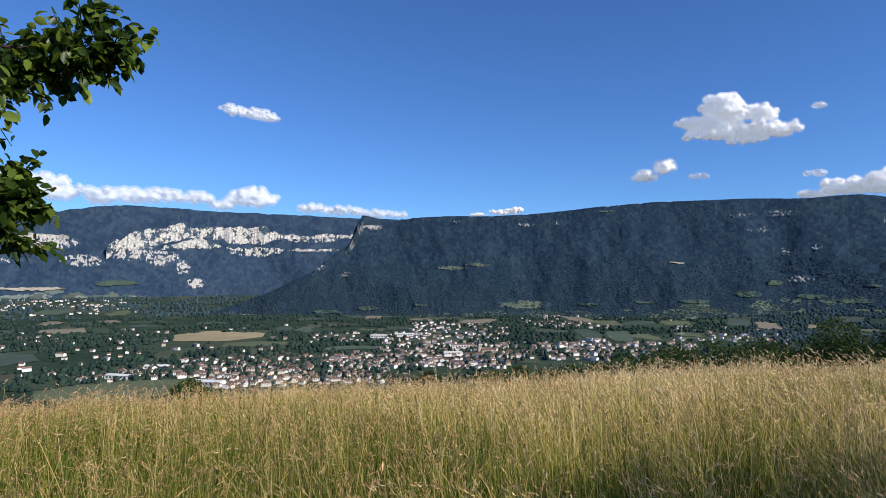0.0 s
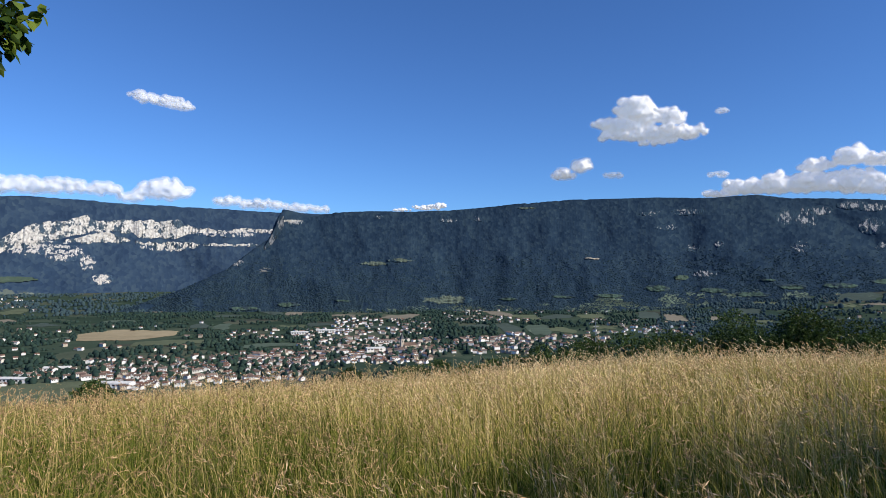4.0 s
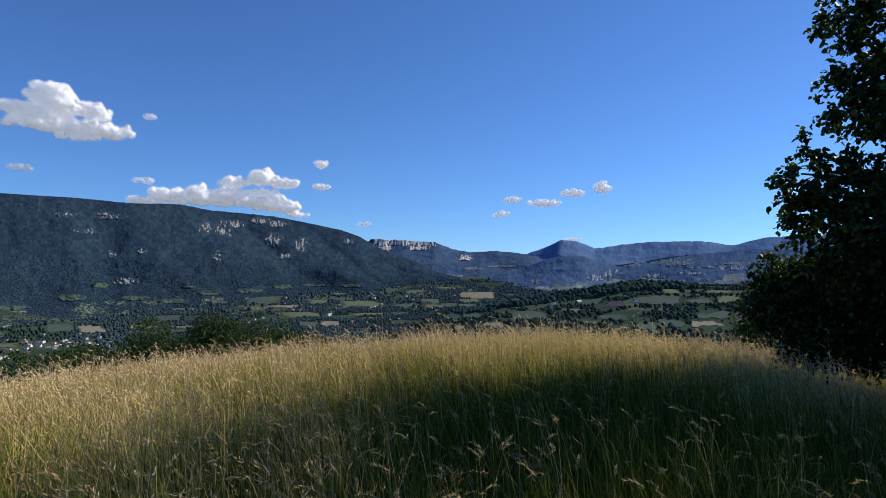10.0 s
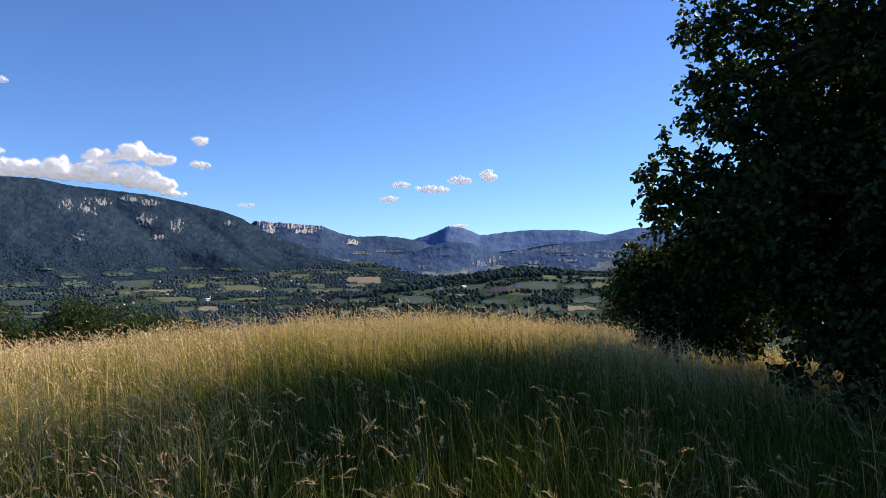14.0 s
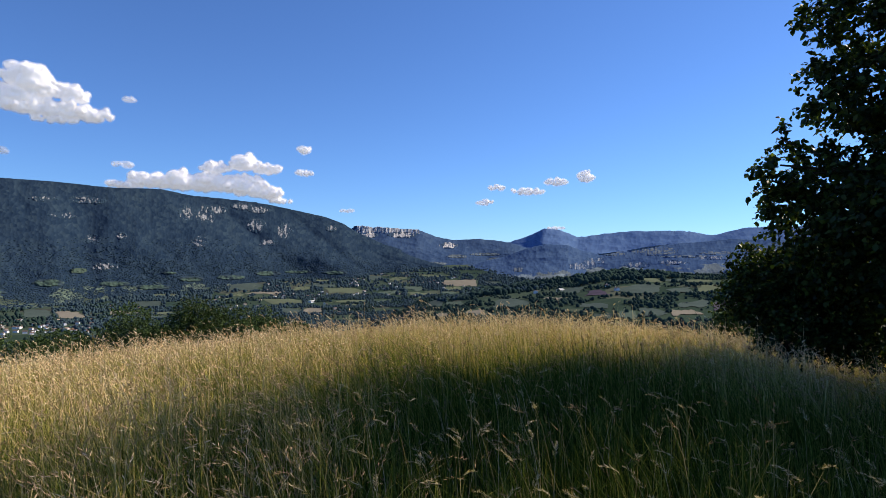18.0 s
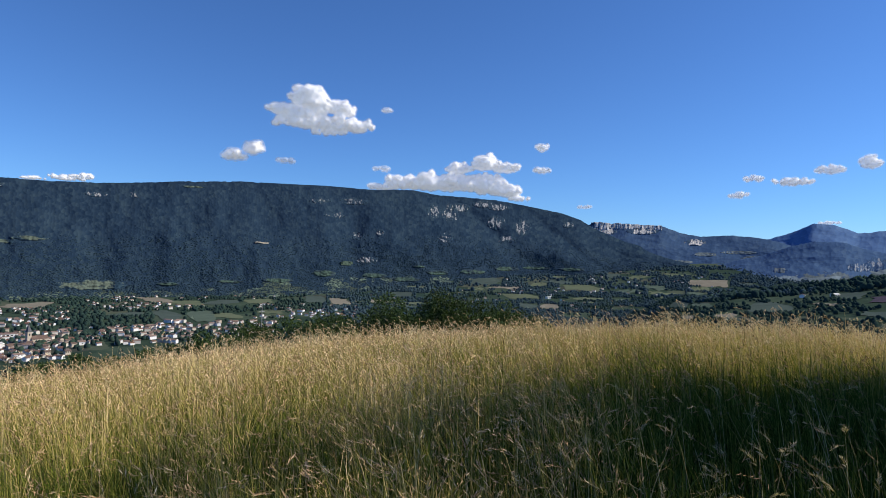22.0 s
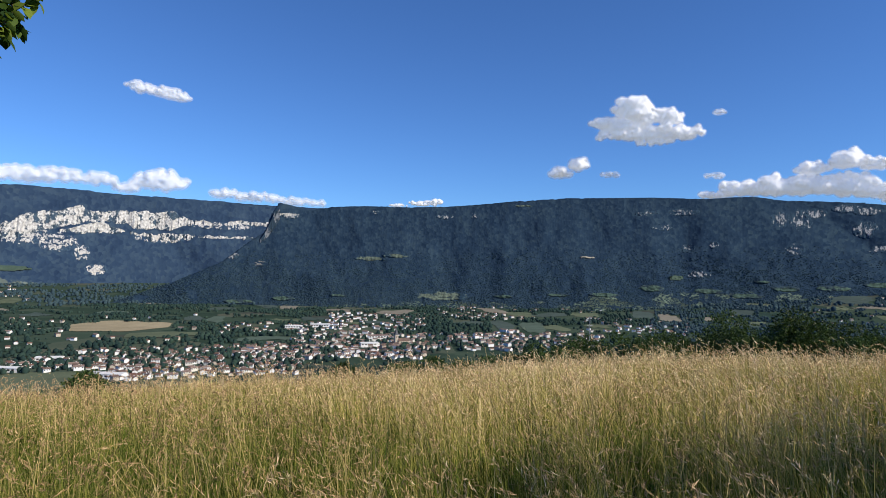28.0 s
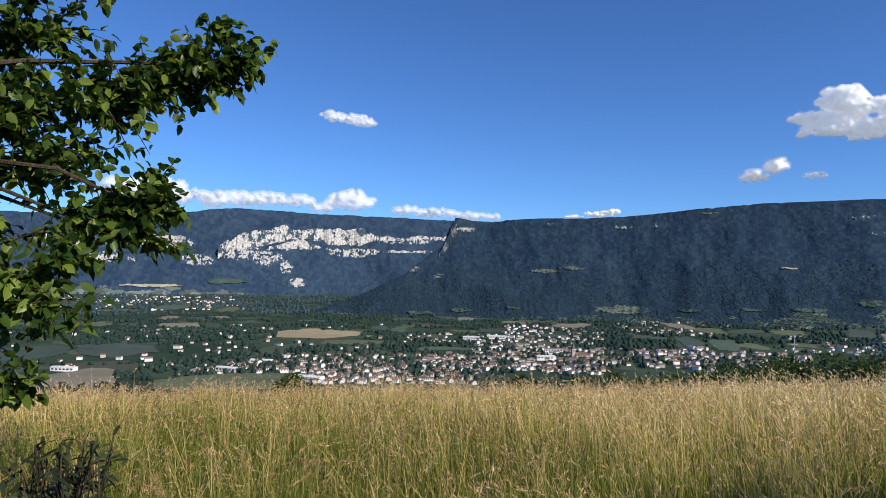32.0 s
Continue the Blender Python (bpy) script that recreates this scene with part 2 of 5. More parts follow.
def land(az, r):
    az, r = np.broadcast_arrays(np.asarray(az, float), np.asarray(r, float))
    az = (az + 180) % 360 - 180
    r0 = 30.0
    g = np.where(r < r0, r * r, r0 * r0 + 2 * r0 * (r - r0))
    hill = -meadow_tilt(az) * r - CURVE * g
    x, y = polar(az, r)
    floor = -153 + 7 * fbm(x / 420, y / 420, 3) + 45 * smooth(1900, 3600, r) * smooth(-6, -40, az) + 30 * smooth(2300, 3900, r)
    floor = floor + 55 * smooth(2600, 4200, r) * smooth(-44, -60, az) + 42 * smooth(1700, 3000, r) * smooth(-24, -40, az)
    crest = knots([(-180, -10), (-100, -2), (-82, -14), (-74, -12), (-66, -50), (-62, -62), (-56, -92), (-50, -150)], az)
    w = smooth(-49, -58, az)
    shoulder = -62 + (crest + 62) * smooth(420, 1500, r) - 150 * smooth(1650, 2900, r) + 9 * fbm(x / 260, y / 260, 9)
    shoulder = floor * (1 - w) + np.maximum(shoulder, floor) * w
    behind = smooth(70, 110, np.abs(az + 20)) * smooth(200, 900, r)
    low = np.maximum(floor, shoulder) * (1 - behind) + behind * (-60 + 260 * smooth(700, 4500, r) + 25 * fbm(x / 600, y / 600, 5))
    k = 9.0
    d = np.clip((hill - low) / k, -40, 40)
    return low + k * np.log1p(np.exp(d))


def place(az, el, start=200.0):
    """The point of the land that lies along a bearing, el degrees above the eye's level."""
    r = np.geomspace(start, 4800, 900)
    below = land(az, r) >= EYE + r * math.tan(radians(el))
    return float(r[np.argmax(below)]) if below.any() else 4500.0


AZ = np.concatenate([np.arange(-180, -110, 2.0), np.arange(-110, 56, 0.5), np.arange(56, 180.1, 2.0)])
RR = np.concatenate([[0.0], np.geomspace(0.6, 60, 60), np.geomspace(64, 4950, 170)])
ga, gr = np.meshgrid(AZ, RR, indexing="ij")
gx, gy = polar(ga, gr)
gz = land(ga, gr)


def ground_material():
    m, nt, b = base("meadow_soil_and_farmland", 0.95)
    g = nt.nodes.new("ShaderNodeNewGeometry")
    # small fields, each with its own crop, greens shifted blue for haze
    warp = node(nt, "ShaderNodeTexNoise", Scale=0.006, Detail=3.0)
    nt.links.new(g.outputs["Position"], warp.inputs["Vector"])
    add = nt.nodes.new("ShaderNodeVectorMath")
    add.operation = "MULTIPLY_ADD"
    nt.links.new(warp.outputs["Color"], add.inputs[0])
    add.inputs[1].default_value = (130, 130, 0)
    nt.links.new(g.outputs["Position"], add.inputs[2])
    v = node(nt, "ShaderNodeTexVoronoi", Scale=0.0085)
    v.voronoi_dimensions = "2D"
    nt.links.new(add.outputs[0], v.inputs["Vector"])
    sep = nt.nodes.new("ShaderNodeSeparateColor")
    nt.links.new(v.outputs["Color"], sep.inputs[0])
    crop = ramp(nt, [(0.0, (0.022, 0.042, 0.032)), (0.3, (0.034, 0.058, 0.042)), (0.55, (0.050, 0.078, 0.056)), (0.75, (0.074, 0.100, 0.072)), (0.9, (0.13, 0.135, 0.10)), (1.0, (0.065, 0.062, 0.060))], sep.outputs[0])
    fine = node(nt, "ShaderNodeTexNoise", Scale=0.05, Detail=6.0, Roughness=0.7)
    nt.links.new(g.outputs["Position"], fine.inputs["Vector"])
    crop = blend(nt, 0.45, crop, ramp(nt, [(0.3, (0.020, 0.037, 0.030)), (0.7, (0.052, 0.076, 0.056))], fine.outputs[0]))
    near = node(nt, "ShaderNodeTexNoise", Scale=2.5, Detail=6.0)
    nt.links.new(g.outputs["Position"], near.inputs["Vector"])
    soil = ramp(nt, [(0.3, (0.020, 0.022, 0.008)), (0.7, (0.060, 0.055, 0.022))], near.outputs[0])
    ln = nt.nodes.new("ShaderNodeVectorMath")
    ln.operation = "LENGTH"
    nt.links.new(g.outputs["Position"], ln.inputs[0])
    mr = nt.nodes.new("ShaderNodeMapRange")
    mr.inputs["From Min"].default_value, mr.inputs["From Max"].default_value = 60, 160
    nt.links.new(ln.outputs["Value"], mr.inputs[0])
    nt.links.new(blend(nt, mr.outputs[0], soil, crop), b.inputs["Base Color"])
    return m


ground = new("ground", tri_mesh("ground", np.stack([gx, gy, gz], -1).reshape(-1, 3), grid_faces(len(AZ), len(RR)), ground_material(), True))
tagged(ground, "hilltop meadow falling to a valley of small fields", "ground", kind="structure")


# ---------------------------------------------------------------- mountains
UP = 90


def ridged(x, y, seed):
    return 1 - np.abs(2 * vnoise(x, y, seed) - 1) * 2


def flank(name, crest, r_foot, r_top, foot_el, material, label, az0, az1, step, spurs, rough, seed, shape=1.0, slant=((0, 2.0),), gullies=(), whole=None, cleared=None):
    """A mountain side: crest gives its skyline as bearing and elevation; spurs and gullies run slantwise down it.
    whole: the crest that the side would have if the ridge did not end; cleared: how far up meadows reach, by bearing."""
    az = np.arange(az0, az1 + step / 2, step)
    v = np.concatenate([np.linspace(0, 1, UP), [1.06, 1.14, 1.3]])
    A, Vv = np.meshgrid(az, v, indexing="ij")
    rf, rt = knots(r_foot, A), knots(r_top, A)
    ragged = 0.07 * fbm(A * 0.9, A * 0 + seed, seed + 31, 3) + 0.03 * fbm(A * 7.0, A * 0, seed + 33, 2)      # humps and tree tops along the skyline
    zc = EYE + rt * np.tan(np.radians(knots(whole or crest, A) + ragged))
    zf = land(A, rf) - 14 if foot_el is None else EYE + rf * np.tan(np.radians(knots(foot_el, A)))
    up = np.clip(Vv, 0, 1)
    body = np.sin(up * np.pi) ** 0.7
    u = A - knots(slant, A) * up + 1.1 * fbm(A / 5.0, up * 2.2, seed + 3, 3)
    relief = 1.0 * ridged(u / 9.5, up * 1.3, seed) + 0.36 * ridged(u / 3.7 + 1.2 * up, up * 2.4 + 5, seed + 21) + 0.11 * ridged(u / 1.4 - 2.0 * up, up * 5.0, seed + 22) + 0.04 * ridged(u / 0.6, up * 11, seed + 23)
    shift = -spurs * relief * body
    for a_top, a_bot, wide, deep in gullies:
        d = np.abs(A - (a_bot + (a_top - a_bot) * up)) / wide
        shift = shift + deep * np.exp(-d ** 1.3) * body
    r = rf + (rt - rf) * Vv + shift
    z = zf + (zc - zf) * (up ** shape) + rough * fbm(A * 0.42, up * 3.0 + 3, seed + 9, 5) * (0.12 + body) * 0.8
    z = z - np.maximum(Vv - 1, 0) * 900
    z = z + 2.2 * fbm(A * 9, up * 40, seed + 4, 3)
    if whole:                                   # the ridge's end: the side turns over where it meets the falling crest
        over = z > EYE + r * np.tan(np.radians(knots(crest, A)))
        first = np.where(over.any(1), over.argmax(1), len(v) - 1)
        row = np.arange(len(az))
        rc, zcut = r[row, first][:, None], EYE + r[row, first][:, None] * np.tan(np.radians(knots(crest, az)))[:, None]
        behind = (np.arange(len(v))[None, :] >= first[:, None]) & over.any(1)[:, None]
        z = np.where(behind, np.minimum(z, zcut - 0.45 * np.maximum(r - rc, 0)), z)
    x, y = polar(A, r)
    me = tri_mesh(name, np.stack([x, y, z], -1).reshape(-1, 3), grid_faces(len(az), len(v)), material, True)
    el = np.degrees(np.arctan2(z - EYE, r))
    lay_out(me, A, el)
    open_ = np.zeros_like(A) if cleared is None else 0.62 * smooth(0.0, -1.3, el - knots(cleared, A)) * np.clip(0.75 + 0.9 * fbm(A / 1.6, el / 0.5, seed + 40, 3), 0, 1)
    me.attributes.new("cleared", "FLOAT", "POINT").data.foreach_set("value", open_.ravel().astype(np.float32))
    ob = tagged(new(name, me), label, "mountain", kind="structure")
    return ob, az, v, np.stack([x, y, z], -1)


MAIN_CREST = [(23, -4.2), (20.8, -3.7), (15.7, -1.8), (12.1, -0.1), (9.9, 1.7), (8.6, 2.6), (8.0, 4.3), (7.4, 5.3), (6.4, 5.1), (4.6, 4.7), (2.8, 5.1), (-0.8, 5.3), (-4.9, 5.3), (-9, 5.5),
              (-14, 6.0), (-18.7, 6.3), (-26, 6.3), (-30.5, 6.1), (-33.5, 6.25), (-36.5, 5.8), (-39.8, 5.6), (-42.5, 5.3), (-44.7, 4.9), (-47.5, 4.35), (-49.2, 3.75), (-50.4, 3.0), (-53, 1.9), (-57, 0.8), (-61, 0.0), (-66, -0.8)]
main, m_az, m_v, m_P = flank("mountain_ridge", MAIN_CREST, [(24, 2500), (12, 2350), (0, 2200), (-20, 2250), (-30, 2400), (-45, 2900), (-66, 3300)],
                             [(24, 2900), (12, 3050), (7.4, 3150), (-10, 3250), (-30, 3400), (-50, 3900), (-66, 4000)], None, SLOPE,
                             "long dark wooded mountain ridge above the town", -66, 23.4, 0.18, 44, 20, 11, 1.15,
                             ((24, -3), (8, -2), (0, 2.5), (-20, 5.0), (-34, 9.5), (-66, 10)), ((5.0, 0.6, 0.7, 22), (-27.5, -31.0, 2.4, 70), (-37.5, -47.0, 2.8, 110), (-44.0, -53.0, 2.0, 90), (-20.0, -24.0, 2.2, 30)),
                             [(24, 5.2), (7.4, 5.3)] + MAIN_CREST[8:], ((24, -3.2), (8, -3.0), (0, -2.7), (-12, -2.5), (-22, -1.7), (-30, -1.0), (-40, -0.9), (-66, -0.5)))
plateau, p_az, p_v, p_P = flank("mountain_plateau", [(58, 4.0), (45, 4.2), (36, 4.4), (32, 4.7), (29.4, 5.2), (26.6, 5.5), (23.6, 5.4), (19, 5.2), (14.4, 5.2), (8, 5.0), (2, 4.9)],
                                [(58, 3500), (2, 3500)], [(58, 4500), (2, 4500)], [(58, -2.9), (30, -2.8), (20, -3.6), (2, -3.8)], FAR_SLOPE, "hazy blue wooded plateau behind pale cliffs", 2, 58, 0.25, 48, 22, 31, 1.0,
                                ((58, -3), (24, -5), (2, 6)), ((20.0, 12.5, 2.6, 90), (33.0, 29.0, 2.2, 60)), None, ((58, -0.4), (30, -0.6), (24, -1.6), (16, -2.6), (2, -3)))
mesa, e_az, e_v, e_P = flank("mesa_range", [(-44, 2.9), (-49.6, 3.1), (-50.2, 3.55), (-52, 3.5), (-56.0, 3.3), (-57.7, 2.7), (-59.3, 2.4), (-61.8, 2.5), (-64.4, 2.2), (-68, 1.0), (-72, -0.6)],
                             [(-44, 3600), (-72, 3700)], [(-44, 4250), (-72, 4300)], [(-44, -1.5), (-56, -0.3), (-64, -0.8), (-72, -1.2)], MESA_SLOPE, "wooded range tinted haze blue, with a flat cliff-edged top", -72, -43, 0.22, 50, 14, 47, 1.0,
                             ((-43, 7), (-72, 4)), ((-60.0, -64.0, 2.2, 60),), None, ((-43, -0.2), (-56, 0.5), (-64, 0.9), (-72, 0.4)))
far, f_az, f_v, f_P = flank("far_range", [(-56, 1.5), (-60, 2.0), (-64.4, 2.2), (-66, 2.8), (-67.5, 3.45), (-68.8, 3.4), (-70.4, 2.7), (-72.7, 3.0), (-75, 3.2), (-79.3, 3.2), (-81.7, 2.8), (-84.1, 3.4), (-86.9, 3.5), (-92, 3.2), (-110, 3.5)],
                            [(-56, 3800), (-110, 3800)], [(-56, 4700), (-110, 4700)], [(-56, -1.5), (-110, -1.5)], FARTHEST, "far mountains tinted pale haze blue across the head of the valley", -110, -56, 0.22, 90, 18, 59, 1.0, ((-56, 3), (-110, -5)))
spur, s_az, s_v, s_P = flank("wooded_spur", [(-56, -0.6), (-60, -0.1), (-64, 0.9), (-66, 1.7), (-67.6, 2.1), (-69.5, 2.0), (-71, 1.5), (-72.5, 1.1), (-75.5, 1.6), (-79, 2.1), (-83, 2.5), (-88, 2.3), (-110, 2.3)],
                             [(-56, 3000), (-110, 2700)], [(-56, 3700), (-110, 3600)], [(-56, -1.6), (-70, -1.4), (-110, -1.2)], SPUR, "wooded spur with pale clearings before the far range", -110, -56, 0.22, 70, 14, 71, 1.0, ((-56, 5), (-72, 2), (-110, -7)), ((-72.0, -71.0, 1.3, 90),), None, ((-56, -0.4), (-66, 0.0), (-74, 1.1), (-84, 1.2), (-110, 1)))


# ---------------------------------------------------------------- rock faces on the mountains
def on_side(P, az_list, az, el):
    """Where a mountain side, seen along a bearing, stands at an elevation."""
    i = int(np.argmin(np.abs(az_list - az)))
    line = P[i, :UP]
    r = np.hypot(line[:, 0], line[:, 1])
    e = np.degrees(np.arctan2(line[:, 2] - EYE, r))
    k = np.argmax(np.maximum.accumulate(e) >= el) if (e >= el).any() else UP - 1
    return float(r[k]), float(line[k, 2])


def cliff_mesh(P, az_list, top, bottom, jag, flute, seed, material, step=0.06, rows=12):
    """A rock wall standing out of a mountain side, fluted and broken along its edges."""
    a0, a1 = min(a for a, _ in top), max(a for a, _ in top)
    n = max(6, int((a1 - a0) / step) + 1)
    az = np.linspace(a0, a1, n)
    hi = knots(top, az) + jag * fbm(az * 2.2, az * 0 + seed, seed, 4)
    lo = knots(bottom, az) + jag * fbm(az * 1.7, az * 0 + seed + 5, seed + 2, 4)
    hi = np.maximum(hi, lo + 0.03)
    out = []
    for i, a in enumerate(az):
        rb, _ = on_side(P, az_list, a, lo[i])
        rt, _ = on_side(P, az_list, a, hi[i])
        rb -= 6
        for k in range(rows):
            f = k / (rows - 1)
            e = lo[i] + (hi[i] - lo[i]) * f
            step_back = 0.35 * (rt - rb) * (f + 0.25 * math.floor(f * 3.3) / 3)
            r = rb + step_back + flute * float(fbm(a * 11 + 2.0 * f, f * 1.1 + seed, seed + 4, 4)) + 0.5 * flute * float(fbm(a * 38, f * 2.3, seed + 6, 3))
            out.append((*polar(a, r), EYE + r * math.tan(radians(e))))
        r = max(rt + 40, rb + 40)
        out.append((*polar(a, r), EYE + rt * math.tan(radians(hi[i])) - 4))
    me = tri_mesh("rock_face", np.array(out), grid_faces(n, rows + 1), material)
    out = np.array(out)
    return lay_out(me, np.repeat(az, rows + 1), np.degrees(np.arctan2(out[:, 2] - EYE, np.hypot(out[:, 0], out[:, 1]))), seed * 1.7)


def rim(n, m):
    """How far inside a patch each point of its grid lies: 1 in the middle, 0 at the rim."""
    q, s = np.meshgrid(np.linspace(-1, 1, n), np.linspace(-1, 1, m), indexing="ij")
    return np.clip(1 - (q * q + s * s), 0, 1).ravel().astype(np.float32)


def crags(parent, P, az_list, spots, material, proud, label="", name="crag"):
    """Patches of broken rock on a mountain side: bearing, elevation, half width and half height in degrees."""
    for i, (az, el, w, h) in enumerate(spots):
        n, m = max(10, int(w * 26)), max(8, int(h * 26))
        out, inner = [], rim(n, m)
        for k in range(n):
            a = az + w * (-1 + 2 * k / (n - 1))
            for j in range(m):
                e = el + h * (-1 + 2 * j / (m - 1))
                r, z = on_side(P, az_list, a, e)
                f = float(inner[k * m + j])
                r -= (proud + 0.5 * proud * float(fbm(a * 9, e * 7, 3 + i, 3))) * min(1.0, 2.2 * f) - 14 * (1 - min(1.0, 4 * f))
                out.append((*polar(a, r), min(EYE + r * math.tan(radians(e)), z + 6)))
        me = tri_mesh(name, np.array(out), grid_faces(n, m), material, True)
        aa, ee = np.meshgrid(np.linspace(az - w, az + w, n), np.linspace(el - h, el + h, m), indexing="ij")
        lay_out(me, aa, ee, 0.0)
        me.attributes.new("bare", "FLOAT", "POINT").data.foreach_set("value", rim(n, m))
        mesh_part(name, me, parent, label)


WALL_ROCK = outcrop("limestone_wall", (0.045, 0.072, 0.105), (0.56, 0.555, 0.545), 1.7, 0.455, (1, 0.8))


mesh_part("cliff", cliff_mesh(p_P, p_az, [(28.4, 1.9), (27.7, 2.6), (26.3, 3.3), (24.2, 3.8), (22.9, 4.25), (21.9, 3.8), (21.2, 3.7), (18.8, 3.95), (15.9, 4.1), (15.4, 3.7), (14.4, 3.2)],
                         [(28.4, 1.0), (27, 1.5), (25, 2.1), (24, 2.5), (22.4, 2.9), (21, 3.0), (19, 2.6), (17, 2.35), (15.6, 2.7), (14.4, 2.95)], 0.24, 10, 5, WALL_ROCK), plateau, "sunlit pale limestone cliff wall")
mesh_part("lower_cliff", cliff_mesh(p_P, p_az, [(24.2, 2.2), (23, 2.5), (22, 2.7), (21.3, 2.85), (20.4, 2.5), (19.6, 2.4)], [(24.2, 2.0), (22, 2.05), (21, 2.0), (19.6, 2.2)], 0.22, 12, 15, WALL_ROCK), plateau, "lower step of limestone")
mesh_part("lower_cliff", cliff_mesh(p_P, p_az, [(19.2, 2.2), (17.5, 2.1), (16.2, 2.3), (14.9, 2.25), (14.2, 2.1)], [(19.2, 1.9), (17, 1.55), (16, 1.45), (14.2, 1.95)], 0.25, 12, 18, WALL_ROCK), plateau)
mesh_part("ledge", cliff_mesh(p_P, p_az, [(14.0, 2.12), (12, 2.15), (9.0, 2.15)], [(14.0, 1.9), (12, 1.92), (9.0, 1.98)], 0.12, 8, 21, WALL_ROCK), plateau)
mesh_part("ledge", cliff_mesh(p_P, p_az, [(14.3, 3.35), (13.6, 3.4), (12.3, 3.2)], [(14.3, 3.0), (13, 2.95), (12.3, 3.05)], 0.15, 10, 24, WALL_ROCK), plateau)
mesh_part("ledge", cliff_mesh(p_P, p_az, [(11.6, 3.3), (10.4, 3.5), (9.4, 3.45), (8.0, 3.45)], [(11.6, 3.1), (10, 3.15), (8.0, 3.15)], 0.16, 10, 27, WALL_ROCK), plateau)
mesh_part("ledge", cliff_mesh(p_P, p_az, [(35.6, 2.7), (33.5, 2.95), (31.0, 2.85)], [(35.6, 2.5), (33, 2.6), (31.0, 2.6)], 0.14, 8, 29, GREY_ROCK), plateau)
MESA_ROCK = outcrop("columned_limestone", (0.045, 0.075, 0.13), (0.50, 0.51, 0.53), 2.4, 0.43, (1.6, 0.25))
mesh_part("mesa_cliff", cliff_mesh(e_P, e_az, [(-50.1, 3.58), (-52, 3.5), (-54, 3.42), (-56.1, 3.3)], [(-50.1, 2.75), (-51.5, 2.95), (-54, 3.05), (-56.1, 2.95)], 0.10, 9, 33, MESA_ROCK), mesa, "flat-topped grey cliff edge")
# Grey rock coloured darker to stand in for the prow's shaded side.
NOSE_ROCK = outcrop("shaded_grey_crag", (0.022, 0.038, 0.058), (0.15, 0.165, 0.19), 2.6, 0.50, (1.0, 0.4))
mesh_part("nose_cliff", cliff_mesh(m_P, m_az, [(8.9, 2.0), (8.4, 2.8), (8.05, 3.6), (7.7, 4.5), (7.3, 4.7)], [(8.9, 1.5), (8.2, 2.2), (7.6, 3.2), (7.3, 3.9)], 0.10, 10, 36, NOSE_ROCK), main, "grey prow of rock, coloured dark for shade, at the ridge's end")
mesh_part("ledge", cliff_mesh(m_P, m_az, [(7.3, 4.35), (6.6, 4.35), (5.6, 4.3)], [(7.3, 4.05), (6.4, 4.15), (5.6, 4.22)], 0.12, 6, 38, GREY_ROCK), main)

# Greens repeat the slopes' haze tint; the spur's rock is blued for haze too.
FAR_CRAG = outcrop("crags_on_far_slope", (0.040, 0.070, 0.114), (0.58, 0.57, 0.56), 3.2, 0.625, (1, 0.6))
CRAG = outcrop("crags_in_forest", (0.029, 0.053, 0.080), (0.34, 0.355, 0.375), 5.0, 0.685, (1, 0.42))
PALE_CRAG = outcrop("hazed_pale_crags_on_spur", (0.042, 0.080, 0.155), (0.27, 0.31, 0.37), 4.2, 0.66, (1, 0.4))
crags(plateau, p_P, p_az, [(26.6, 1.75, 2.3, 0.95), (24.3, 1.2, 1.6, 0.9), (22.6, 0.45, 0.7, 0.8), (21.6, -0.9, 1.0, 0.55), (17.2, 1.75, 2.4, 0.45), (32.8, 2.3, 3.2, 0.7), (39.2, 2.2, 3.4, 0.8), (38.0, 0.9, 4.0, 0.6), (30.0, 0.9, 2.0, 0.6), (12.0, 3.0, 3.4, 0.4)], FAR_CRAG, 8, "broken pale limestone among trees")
crags(main, m_P, m_az, [(11.4, 0.55, 1.0, 0.5), (6.3, 4.2, 1.1, 0.35), (-7.6, 4.5, 1.0, 0.3), (-1.2, 4.75, 0.5, 0.22), (-10.4, 4.6, 0.8, 0.3), (-26.9, 3.7, 1.2, 0.35), (-28.5, 5.0, 1.6, 0.4), (-25.6, 4.9, 1.2, 0.3), (-28.9, 1.9, 0.7, 0.5), (-31.0, 2.2, 0.5, 0.4),
                        (-29.8, -0.3, 1.3, 0.45), (-37.3, 4.1, 1.0, 1.15), (-38.3, 4.7, 1.0, 0.5), (-35.9, 4.3, 0.9, 0.8), (-36.9, 1.9, 0.9, 0.6), (-40.4, 5.05, 1.2, 0.42), (-41.8, 4.8, 1.2, 0.4), (-41.6, 3.4, 1.0, 0.8), (-42.6, 1.9, 1.1, 0.35), (-44.0, 3.0, 0.9, 0.9), (-48.1, 3.3, 0.7, 0.35)], CRAG, 7, "grey limestone outcrop among trees")
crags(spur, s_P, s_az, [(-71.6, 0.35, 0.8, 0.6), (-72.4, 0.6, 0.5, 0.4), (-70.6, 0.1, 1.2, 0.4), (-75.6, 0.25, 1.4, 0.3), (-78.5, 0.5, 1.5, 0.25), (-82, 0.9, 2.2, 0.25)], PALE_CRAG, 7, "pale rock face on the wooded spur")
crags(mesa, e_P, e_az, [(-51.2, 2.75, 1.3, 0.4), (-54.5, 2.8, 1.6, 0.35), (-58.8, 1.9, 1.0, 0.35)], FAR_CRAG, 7)

